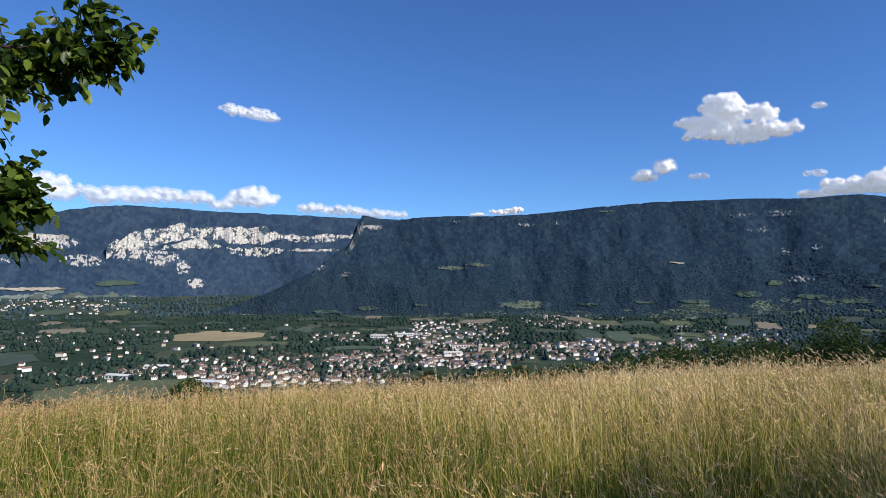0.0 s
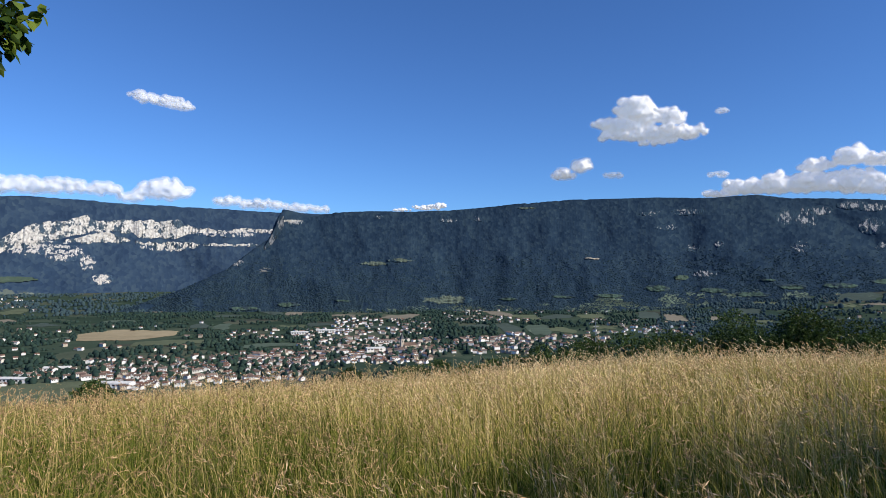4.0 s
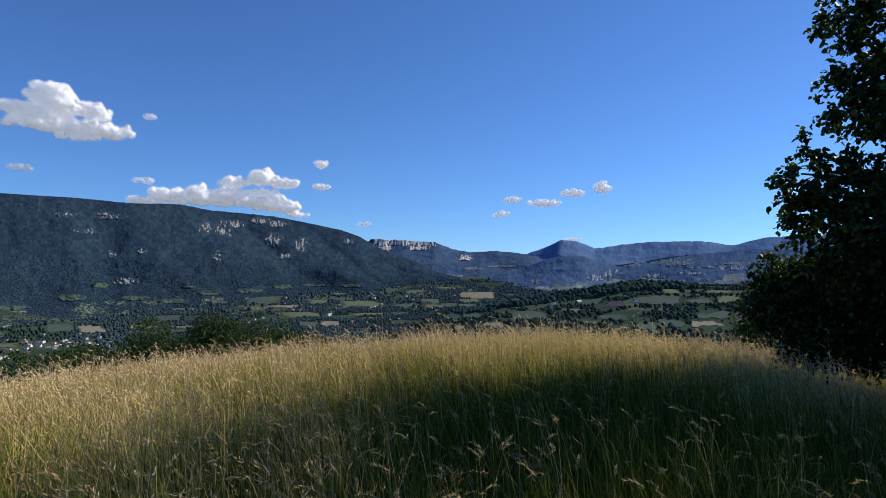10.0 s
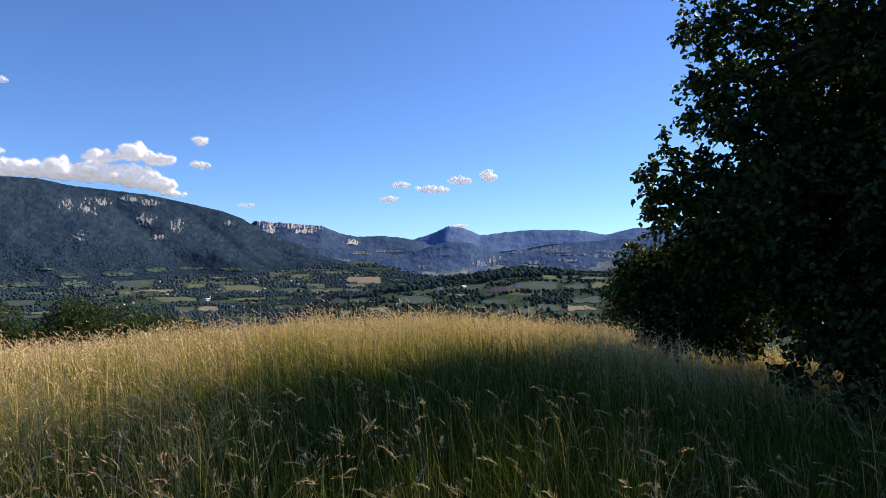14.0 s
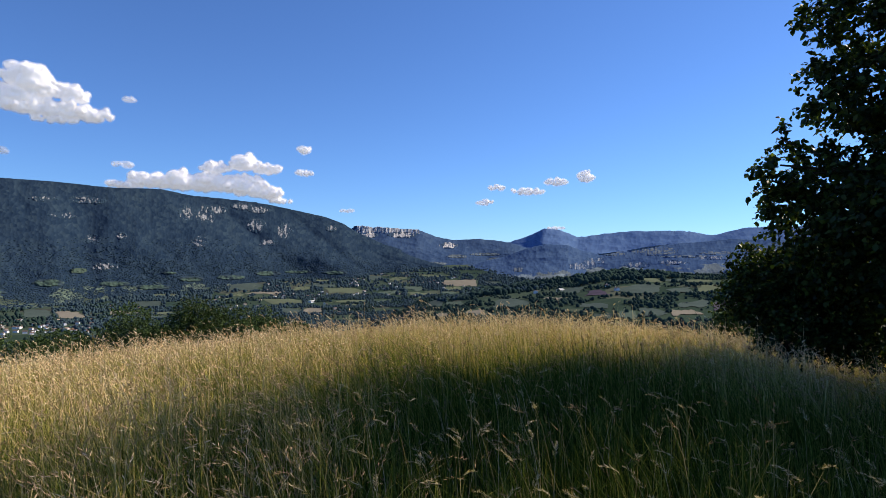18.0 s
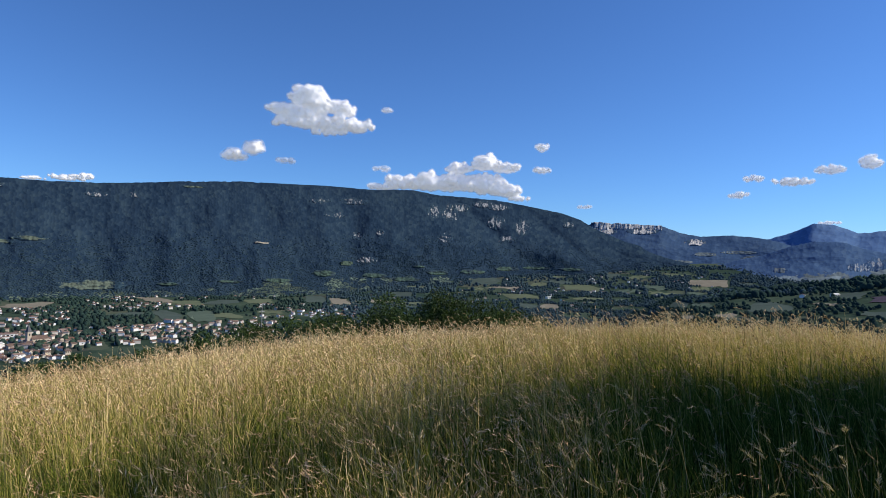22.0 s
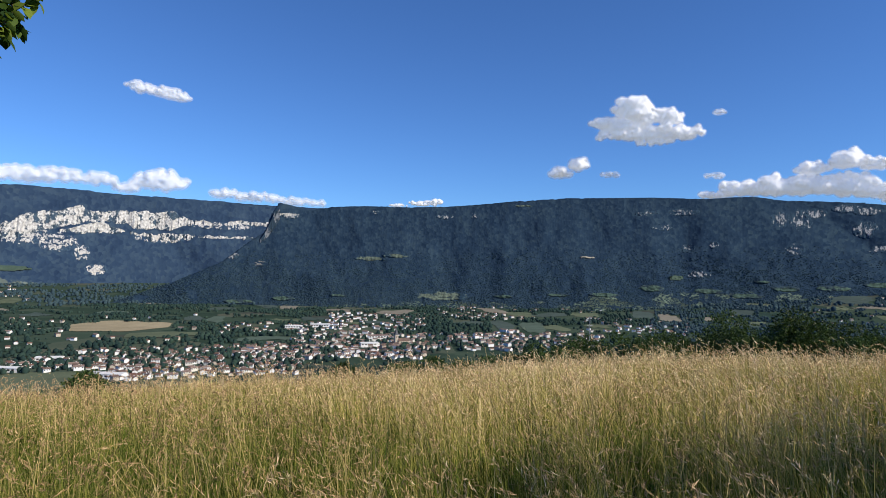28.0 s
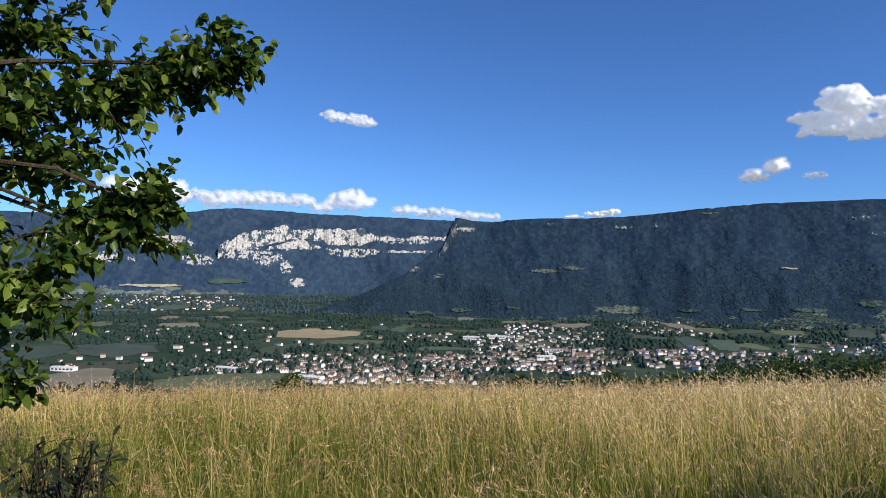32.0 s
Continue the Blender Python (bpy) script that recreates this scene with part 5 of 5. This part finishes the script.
        side = g.normal(0, 0.8, 3) + along * 0.5 + np.array([0, 0, 0.15])
        side /= np.linalg.norm(side)
        p1 = p0 + side * reach * g.uniform(0.5, 1.2)
        tube(limb, bend(p0, p1, g, 0.05, 4), 0.004, 0.0018, 4)
        for q in range(nl):
            u = (q + 0.6) / nl
            P_.append(p0 + (p1 - p0) * u + g.normal(0, 0.012, 3))
            w = g.normal(0, 0.8, 3) + side * 0.5
            w[2] -= 0.25
            D_.append(w / np.linalg.norm(w))
    part("bough", limb, BARK, pear)
mesh_part("crown", leaf_mesh("crown", P_, D_, 0.070, 0.050, g, LEAF_PEAR, 2, 0.9), pear, "glossy green oval leaves")


def lobed_tree(name, label, foot, lobes, seed, n_leaves, leaf_len, leaf_mat, trunk_r, category="tree", fine=0, hole=0.42, inner=0.35, group=""):
    """A tree or bush: trunk, a limb to each lobe of the crown, and leaves gathered in clumps on the lobes."""
    g = np.random.default_rng(seed)
    ob = tagged(new(name), label, category, group)
    foot = np.array(foot, float)
    lobes = [(np.array(c, float), np.array(rr, float)) for c, rr in lobes]
    top = max((c for c, _ in lobes), key=lambda c: c[2])
    mid = foot + (np.array([*(foot[:2] * 0.7 + top[:2] * 0.3), foot[2] + 0.55 * (top[2] - foot[2])]) - foot)
    stem = tube(bmesh.new(), bend(foot - np.array([0, 0, 0.2]), mid, g, 0.0), trunk_r, trunk_r * 0.6, 10)
    tube(stem, bend(mid, top, g, 0.0), trunk_r * 0.6, trunk_r * 0.15, 8)
    part("trunk", stem, BARK, ob)
    vol = np.array([np.prod(rr) ** 0.72 for _, rr in lobes])
    P, D = [], []
    for (c, rr), share in zip(lobes, vol / vol.sum()):
        f = g.uniform(0.35, 0.9)
        start = foot + (mid - foot) * f if c[2] < mid[2] + 0.5 else mid + (top - mid) * g.uniform(0, 0.5)
        part("limb", tube(bmesh.new(), bend(start, c, g, 0.05), trunk_r * 0.35, trunk_r * 0.06, 6), BARK, ob)
        n = max(6, int(n_leaves * share * 1.5 / 12))
        v = g.normal(0, 1, (n, 3))
        v /= np.linalg.norm(v, axis=1, keepdims=True)
        rad = np.where(g.uniform(0, 1, n) < inner, g.uniform(0.15, 0.8, n), g.uniform(0.66, 0.93, n))
        p = c + v * rr * rad[:, None]
        k = 1.6 / max(0.6, float(np.mean(rr)) * 0.55)
        clump = vnoise(p[:, 0] * k + p[:, 2] * k * 0.6, p[:, 1] * k - p[:, 2] * k, seed)
        airy = hole * (0.75 + 0.62 * smooth(2.5, 6.5, p[:, 2])) * (0.55 if float(np.mean(rr)) < 0.7 else 1.0)
        keep = clump > airy * g.uniform(0.75, 1.25, n)
        p, v, n = p[keep], v[keep], int(keep.sum())
        way = v * 0.8 + g.normal(0, 0.45, (n, 3)) + np.array([0, 0, 0.25])
        way /= np.linalg.norm(way, axis=1, keepdims=True)
        span = leaf_len * g.uniform(2.0, 4.4, n)
        for q in range(12):                       # leaves along a twig, to either side of it
            f = (q + 0.5) / 12
            off = np.cross(way, np.array([0.0, 0.0, 1.0])) * (1 if q % 2 else -1)
            P.append(p + way * (span * f)[:, None] + np.array([0, 0, -0.35]) * (span * f * f)[:, None] + g.normal(0, 0.25 * leaf_len, (n, 3)))
            D.append(way * 0.45 + off * 0.8 + np.array([0, 0, -0.35]))
    mesh_part("crown", leaf_mesh("crown", np.concatenate(P), np.concatenate(D), leaf_len, leaf_len * 0.8, g, leaf_mat, fine), ob)
    return ob


EAST_STAND = (0.46, -0.30)


def lobe(az, el, r, rx, rz):
    return aim(az, el, r, EAST_STAND if r < 30 else (0.0, 0.0)), (rx, rx, rz)


def on_land(az, r):
    x, y = polar(az, r)
    return (float(x), float(y), float(land(az, r)))


# the big tree that shades the meadow
# Unseen lobes past -115, above 26 degrees or 13 m off add shade.
lobed_tree("broadleaf_tree", "tall dark broadleaf tree with dense low branches", on_land(-104, 11.5), [
    lobe(-104, 12, 11.5, 2.2, 2.0), lobe(-103.0, 19, 11.5, 1.6, 1.4), lobe(-102, 23, 11.6, 1.3, 0.8), lobe(-98.5, 17, 11.0, 1.25, 1.2), lobe(-96.5, 25, 11.3, 0.95, 0.9), lobe(-95.5, 9.5, 10.8, 1.1, 0.8), lobe(-92.0, 13.2, 11.0, 0.75, 0.5),
    lobe(-92.6, 18.2, 11.2, 0.62, 0.5), lobe(-93.6, 22.3, 11.2, 0.55, 0.4), lobe(-90.6, 16.0, 11.2, 0.45, 0.28), lobe(-88.4, 7.6, 10.9, 0.6, 0.42), lobe(-86.4, 8.4, 10.9, 0.28, 0.34), lobe(-85.8, 7.2, 10.9, 0.20, 0.30), lobe(-86.6, 10.4, 10.9, 0.14, 0.22), lobe(-89.6, 20.0, 11.2, 0.4, 0.35), lobe(-89.3, 13.6, 11.1, 0.3, 0.2), lobe(-88.0, 5.0, 11.0, 0.6, 0.4), lobe(-91.5, 2.2, 10.8, 0.9, 0.7), lobe(-94.5, 4.5, 10.6, 1.1, 0.7), lobe(-99, 4, 10.2, 1.6, 1.0),
    # Lobes at elevations -8.5 and -12 are added to darken the shaded grass.
    lobe(-109, 4, 10.2, 2.0, 1.6), lobe(-111, 13, 10.5, 1.8, 1.6), lobe(-101, -1.0, 10.4, 1.5, 0.55), lobe(-94.5, -1.6, 11.0, 0.9, 0.4), lobe(-90.8, -0.6, 11.3, 0.7, 0.5), lobe(-107, -3.5, 9.6, 1.6, 0.7), lobe(-101.5, -5.0, 9.8, 1.0, 0.45), lobe(-106, -7.0, 9.0, 1.3, 0.55), lobe(-118, 2, 9.4, 2.2, 1.6), lobe(-120, 16, 10.0, 2.3, 2.0), lobe(-128, 6, 9.5, 2.2, 2.0), lobe(-102, 13, 13.0, 1.8, 1.6), lobe(-100, 27, 10.5, 1.6, 1.2), lobe(-106, 28, 10.5, 1.8, 1.3), lobe(-101, -8.5, 8.8, 0.9, 0.45), lobe(-108, -12, 7.6, 1.2, 0.6), lobe(-96.5, -3.6, 12.6, 1.0, 0.4), lobe(-101, -4.2, 12.6, 1.3, 0.55)], 910, 185000, 0.092, LEAF_DARK, 0.24, fine=1, hole=0.46, inner=0.42)
lobed_tree("bush", "dense dark hazel bush under the big tree", on_land(-88.0, 11.8), [lobe(-86.2, -1.6, 11.8, 0.62, 0.62), lobe(-84.4, 0.3, 12.0, 0.30, 0.36), lobe(-83.6, -1.9, 11.9, 0.30, 0.5), lobe(-88.6, -2.6, 11.6, 0.66, 0.55), lobe(-85.2, -3.0, 11.8, 0.45, 0.38), lobe(-91.0, -4.2, 11.6, 0.5, 0.3), lobe(-88.2, -5.2, 11.6, 0.8, 0.35), lobe(-92.5, -5.6, 11.2, 0.45, 0.3), lobe(-88.2, 0.6, 12.0, 0.5, 0.4)], 920, 16000, 0.075, LEAF_DARK, 0.06, "bush", 0, 0.34)
lobed_tree("bush", "small light green bush at the meadow's edge", on_land(-82.8, 24), [lobe(-82.6, -4.4, 24, 0.45, 0.5), lobe(-83.3, -4.6, 24, 0.45, 0.45)], 930, 2200, 0.10, LEAF_BUSH, 0.05, "bush")
# trees beyond the crest of the meadow
EDGE = [(-23.0, -6.7, 62, 2.2), (-26.0, -6.5, 60, 2.2), (-29.0, -6.2, 60, 2.3), (-31.5, -5.9, 62, 2.4), (-33.6, -4.7, 64, 2.6), (-35.6, -4.3, 62, 2.6), (-37.9, -3.9, 64, 2.8), (-40.0, -4.4, 62, 2.4), (-41.7, -4.9, 60, 1.6), (-44.5, -5.5, 66, 2.0),
        (-20.0, -7.4, 60, 2.0), (-17.2, -7.7, 58, 1.8), (-13.8, -8.2, 58, 1.8), (-10.5, -8.6, 58, 1.6), (-5.5, -9.1, 58, 1.5), (3.0, -9.4, 56, 1.4), (21.0, -9.8, 50, 1.0)]
for i, (az, el, r, s) in enumerate(EDGE):
    gg = np.random.default_rng(940 + i)
    s *= 1.3
    el += 0.45
    lobes = []
    for k in range(7):
        da, de = gg.uniform(-1.1, 1.1) * s, gg.uniform(0.2, 1.0)
        lobes.append(lobe(az + da, el - math.degrees(s * de / r) * 1.3, r + gg.uniform(-1.5, 1.5), s * gg.uniform(0.5, 0.75), s * gg.uniform(0.45, 0.65)))
    lobed_tree("edge_tree", "bushy green tree beyond the meadow's crest", on_land(az, r), lobes, 960 + i, 11000, 0.16, LEAF_BUSH if i % 3 else LEAF_DARK, 0.16, "tree", 0, 0.35, group="trees beyond the crest")

# dark lance-leaved shrub at the foot of the fruit tree
g = np.random.default_rng(990)
shrub = tagged(new("shrub"), "dark shrub with narrow leaves in the tall grass", "shrub")
P_, D_ = [], []
for k in range(46):
    a0 = on_land(41.5 + g.normal(0, 1.6), 2.5 + g.normal(0, 0.12))
    tip = aim(max(37.4, 41.5 + g.normal(0, 2.2)), -13.0 - abs(g.normal(0, 1.8)), 2.4 + g.normal(0, 0.2))
    line = bend(a0, tip, g, 0.03, 6)
    part("stem", tube(bmesh.new(), line, 0.006, 0.002, 5), BARK, shrub)
    for q in range(30):
        u = 0.3 + 0.7 * q / 29
        P_.append([np.interp(u, np.linspace(0, 1, 6), line[:, c]) for c in range(3)])
        w = g.normal(0, 0.8, 3) + (tip - np.array(a0)) * 0.6
        D_.append(w / np.linalg.norm(w))
mesh_part("leaves", leaf_mesh("leaves", P_, D_, 0.058, 0.014, g, LEAF_SHRUB, 2, 0.8), shrub, "narrow dark leaves")


# ---------------------------------------------------------------- tall meadow grass
def meadow_grass(name, stops, through_light=0.2):
    """Grass that is green and darkened low down, green where it is young, straw-coloured where it is ripe; every blade
    differs.
    """
    m, nt, b = base(name, 0.95)
    g = nt.nodes.new("ShaderNodeNewGeometry")
    at = nt.nodes.new("ShaderNodeAttribute")
    at.attribute_name = "ripe"
    n = node(nt, "ShaderNodeMath")
    n.operation = "MULTIPLY_ADD"
    nt.links.new(g.outputs["Random Per Island"], n.inputs[0])
    n.inputs[1].default_value = 0.56
    nt.links.new(at.outputs["Fac"], n.inputs[2])
    col = ramp(nt, stops, n.outputs[0])
    nt.links.new(col, b.inputs["Base Color"])
    t = nt.nodes.new("ShaderNodeBsdfTranslucent")
    nt.links.new(blend(nt, 1.0, col, (1.0, 1.0, 0.6), "MULTIPLY"), t.inputs[0])
    mx = node(nt, "ShaderNodeMixShader", Fac=through_light)
    nt.links.new(b.outputs[0], mx.inputs[1])
    nt.links.new(t.outputs[0], mx.inputs[2])
    nt.links.new(mx.outputs[0], nt.nodes["Material Output"].inputs[0])
    return m


# Lowest stops are green and also darkened, shading the blade feet by colour.
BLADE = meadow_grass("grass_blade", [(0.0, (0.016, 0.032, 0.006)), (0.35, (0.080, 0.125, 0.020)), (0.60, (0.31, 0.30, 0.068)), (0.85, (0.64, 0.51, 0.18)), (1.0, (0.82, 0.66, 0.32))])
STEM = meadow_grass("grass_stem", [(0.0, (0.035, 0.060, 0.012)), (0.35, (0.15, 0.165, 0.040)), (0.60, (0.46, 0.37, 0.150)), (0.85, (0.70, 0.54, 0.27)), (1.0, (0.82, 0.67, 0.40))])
STRAW = meadow_grass("ripe_grass_stalk", [(0.0, (0.11, 0.105, 0.045)), (0.35, (0.30, 0.195, 0.11)), (0.6, (0.58, 0.385, 0.215)), (0.82, (0.74, 0.53, 0.32)), (1.0, (0.88, 0.74, 0.50))], 0.25)


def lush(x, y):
    """Fresh green grass under and beside the big tree; its dark tone deepens the tree's shade."""
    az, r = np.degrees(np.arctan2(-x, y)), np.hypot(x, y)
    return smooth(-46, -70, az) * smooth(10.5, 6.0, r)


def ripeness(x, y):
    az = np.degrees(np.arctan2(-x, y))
    # The last term darkens the grass colour where the tree's shade lies.
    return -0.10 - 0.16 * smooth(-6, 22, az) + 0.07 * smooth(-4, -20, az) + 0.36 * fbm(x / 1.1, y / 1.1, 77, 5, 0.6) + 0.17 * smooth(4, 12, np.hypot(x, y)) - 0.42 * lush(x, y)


def set_ripe(me, values):
    me.attributes.new("ripe", "FLOAT", "POINT").data.foreach_set("value", np.clip(np.asarray(values, np.float32).ravel(), 0, 1))
    return me


def scatter(n, r0, r1, falloff, g, az0=-122, az1=64):
    r = np.linspace(r0, r1, 600)
    w = r / (1 + (r / falloff) ** 1.7)
    c = np.cumsum(w)
    rr = np.interp(g.uniform(0, 1, n), c / c[-1], r)
    return g.uniform(az0, az1, n), rr


def tufted(n, r0, r1, falloff, g, size, gap):
    """Bearings and distances of plants that stand in tufts with gaps between."""
    az, r = scatter(n * 2, r0, r1, falloff, g)
    x, y = polar(az, r)
    keep = 0.6 * vnoise(x / size, y / size, 81) + 0.4 * vnoise(x / size * 2.7, y / size * 2.7, 82) > gap + 0.12 * g.normal(0, 1, 2 * n)
    return az[keep][:n], r[keep][:n]


def lean_of(x, y, n, g):
    """Wind lean: patches of the meadow bow together."""
    th = 2.2 + 2.2 * fbm(x / 1.6, y / 1.6, 50, 3) + g.normal(0, 1.3, n)
    return np.stack([np.cos(th), np.sin(th)], 1)


def height_of(x, y):
    return 0.80 + 0.36 * fbm(x / 0.9, y / 0.9, 60, 5, 0.70)


def strips(p, lean, h, bow, w, side, stops):
    """Curved ribbons, tapered to a point: vertices and triangles."""
    n = len(p)
    rows = []
    for s in stops:
        c = p + np.concatenate([lean * (bow * h * s ** 2.2)[:, None], (h * (s - 0.25 * bow * s ** 3))[:, None]], 1)
        ww = (w * (1 - 0.55 * s))[:, None]
        rows += [c - side * ww, c + side * ww]
    tipc = p + np.concatenate([lean * (bow * h)[:, None], (h * (1 - 0.25 * bow))[:, None]], 1)
    V = np.stack(rows + [tipc], 1)
    T = []
    for k in range(len(stops) - 1):
        a = 2 * k
        T += [[a, a + 1, a + 3], [a, a + 3, a + 2]]
    a = 2 * (len(stops) - 1)
    T.append([a, a + 1, a + 2])
    m = V.shape[1]
    F = np.array(T)[None] + (np.arange(n) * m)[:, None, None]
    return V.reshape(-1, 3), F.reshape(-1, 3), tipc


def sideways(az, g, n, spread=0.9):
    t = np.radians(az) + g.normal(0, spread, n)
    return np.stack([np.cos(t), np.sin(t), np.zeros(n)], 1)


g = np.random.default_rng(1001)
n = 230000
az, r = tufted(n, 0.75, 27, 5.0, g, 0.26, 0.46)
n = len(az)
x, y = polar(az, r)
p = np.stack([x, y, land(az, r) - 0.02], 1)
h = height_of(x, y) * g.uniform(0.35, 1.0, n)
V, F, _ = strips(p, lean_of(x, y, n, g), h, np.clip(np.abs(g.normal(0.25, 0.42, n)), 0.02, 1.3), 0.0024 + 0.00030 * r, sideways(az, g, n), (0.0, 0.5))
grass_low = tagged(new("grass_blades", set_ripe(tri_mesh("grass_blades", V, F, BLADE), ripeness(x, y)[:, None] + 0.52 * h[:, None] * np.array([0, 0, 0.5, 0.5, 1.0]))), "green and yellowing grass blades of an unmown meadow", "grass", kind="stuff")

n = 84000
az, r = tufted(n, 1.3, 27, 10.0, g, 0.45, 0.43)
n = len(az)
x, y = polar(az, r)
p = np.stack([x, y, land(az, r) - 0.02], 1)
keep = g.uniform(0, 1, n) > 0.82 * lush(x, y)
az, r, x, y, p, n = az[keep], r[keep], x[keep], y[keep], p[keep], int(keep.sum())
h = height_of(x, y) * np.where(g.uniform(0, 1, n) < 0.5, np.clip(g.normal(0.95, 0.16, n), 0.5, 1.4), g.uniform(0.40, 0.95, n))
lean = lean_of(x, y, n, g)
bow = np.clip(np.abs(g.normal(0.22, 0.32, n)), 0.02, 1.0)
side = sideways(az, g, n, 0.6)
V1, F1, tip = strips(p, lean, h, bow, 0.0012 + 0.00031 * r, side, (0.0, 0.45, 0.8))
# seed heads: short spikelets set alternately along the drooping end of the stalk
spk = 6
head = np.clip(g.normal(0.085, 0.026, n), 0.035, 0.15)
fwd = np.concatenate([lean * (0.55 + bow)[:, None], (0.75 - bow)[:, None]], 1)
fwd /= np.linalg.norm(fwd, axis=1, keepdims=True)
Vs = []
wide = 0.0014 + 0.00030 * r
for k in range(spk):
    c = tip + fwd * (head * (k / (spk - 1) - 0.45))[:, None] + np.array([0, 0, -1.0]) * (head * 0.25 * (k / spk) ** 2)[:, None]
    out = side * (1 if k % 2 else -1) * 0.30 + fwd + g.normal(0, 0.18, (n, 3))
    out /= np.linalg.norm(out, axis=1, keepdims=True)
    cross = np.cross(out, g.normal(0, 1, (n, 3)))
    cross /= np.linalg.norm(cross, axis=1, keepdims=True)
    ln = (head * g.uniform(0.30, 0.5, n))[:, None]
    Vs.append(np.stack([c, c + out * ln * 0.5 + cross * wide[:, None], c + out * ln, c + out * ln * 0.5 - cross * wide[:, None]], 1))
V2 = np.concatenate(Vs, 1).reshape(-1, 3)
q = np.array([[0, 1, 2], [0, 2, 3]])
F2 = np.concatenate([q + 4 * k for k in range(spk)])[None] + (np.arange(n) * 4 * spk)[:, None, None]
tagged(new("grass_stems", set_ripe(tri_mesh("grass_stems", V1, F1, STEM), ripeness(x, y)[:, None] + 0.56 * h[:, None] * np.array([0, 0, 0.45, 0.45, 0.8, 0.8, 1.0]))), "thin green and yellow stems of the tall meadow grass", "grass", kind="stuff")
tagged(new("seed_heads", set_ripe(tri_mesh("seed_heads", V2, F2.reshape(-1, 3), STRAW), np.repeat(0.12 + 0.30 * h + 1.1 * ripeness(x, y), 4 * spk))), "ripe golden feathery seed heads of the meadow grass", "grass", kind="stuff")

# tall pale oat-like stalks close by, where the meadow is in the tree's shade
n = 330
az = np.concatenate([g.uniform(-112, -50, 270), g.uniform(-50, 45, 60)])
r = np.concatenate([g.uniform(2.1, 5.0, 270), g.uniform(2.6, 5.0, 60)])
x, y = polar(az, r)
p = np.stack([x, y, land(az, r) - 0.02], 1)
h = g.uniform(0.62, 1.0, n)
th = 1.9 + g.normal(0, 1.1, n)
lean = np.stack([np.cos(th), np.sin(th)], 1)
bow = np.clip(g.normal(0.22, 0.10, n), 0.04, 0.6)
side = sideways(az, g, n, 0.4)
V1, F1, tip = strips(p, lean, h, bow, np.full(n, 0.0016), side, (0.0, 0.3, 0.55, 0.8))
head = g.uniform(0.08, 0.14, n)
fwd = np.concatenate([lean * (0.6 + bow)[:, None], (1.0 - 1.2 * bow)[:, None]], 1)
fwd /= np.linalg.norm(fwd, axis=1, keepdims=True)
Vs, spk = [], 24
for k in range(spk):
    f = k / (spk - 1)
    c = tip + fwd * (head * (f - 0.5))[:, None] + np.array([0, 0, -1.0]) * (head * 0.35 * f ** 2)[:, None]
    out = side * (1 if k % 2 else -1) * 0.5 + fwd + np.array([0, 0, -0.25]) + g.normal(0, 0.2, (n, 3))
    out /= np.linalg.norm(out, axis=1, keepdims=True)
    cross = np.cross(out, g.normal(0, 1, (n, 3)))
    cross /= np.linalg.norm(cross, axis=1, keepdims=True)
    ln = (head * g.uniform(0.16, 0.26, n) * (1.2 - 0.6 * f))[:, None]
    Vs.append(np.stack([c, c + out * ln * 0.4 + cross * 0.0016, c + out * ln, c + out * ln * 0.4 - cross * 0.0016], 1))
V2 = np.concatenate(Vs, 1).reshape(-1, 3)
F2 = np.concatenate([q + 4 * k for k in range(spk)])[None] + (np.arange(n) * 4 * spk)[:, None, None]
OAT = foliage("pale_oat_head", [(0.0, (0.32, 0.25, 0.13)), (0.5, (0.47, 0.38, 0.21)), (1.0, (0.64, 0.54, 0.33))], 0.3, 0.95)
tagged(new("oat_grass", tri_mesh("oat_grass", np.concatenate([V1, V2]), np.concatenate([F1, F2.reshape(-1, 3) + len(V1)]), OAT)), "pale nodding oat-grass heads standing over the shaded grass", "grass", kind="stuff")

# a few lanky weeds that rise above the rest of the meadow
weeds = [(21.4, 3.4, 1.32), (15.2, 3.6, 1.38), (15.8, 4.2, 1.30), (14.6, 3.9, 1.25), (20.6, 4.4, 1.22), (8.0, 4.6, 1.2), (-2.0, 5.0, 1.18), (30.5, 4.0, 1.2), (-33.0, 5.5, 1.2), (-46.0, 5.0, 1.25), (-52.5, 6.0, 1.22), (-58.0, 6.5, 1.2), (-64.0, 6.0, 1.18)]
for az, r, h in weeds:
    ob = tagged(new("weed"), "lanky dry weed standing above the grass", "plant", "tall weeds in the meadow")
    a0 = np.array(on_land(az, r))
    tipp = a0 + np.array([g.normal(0, 0.08), g.normal(0, 0.08), h])
    line = bend(a0, tipp, g, 0.0, 7)
    part("stem", tube(bmesh.new(), line, 0.0022, 0.0008, 4), STEM, ob)
    k = 14
    pp = [[np.interp(u, np.linspace(0, 1, 7), line[:, c]) for c in range(3)] for u in np.linspace(0.8, 1, k)]
    tagged(mesh_part("seed_head", leaf_mesh("seed_head", np.array(pp), np.tile([0, 0, 1.0], (k, 1)), 0.035, 0.007, g, STRAW, 0), ob), kind="stuff")
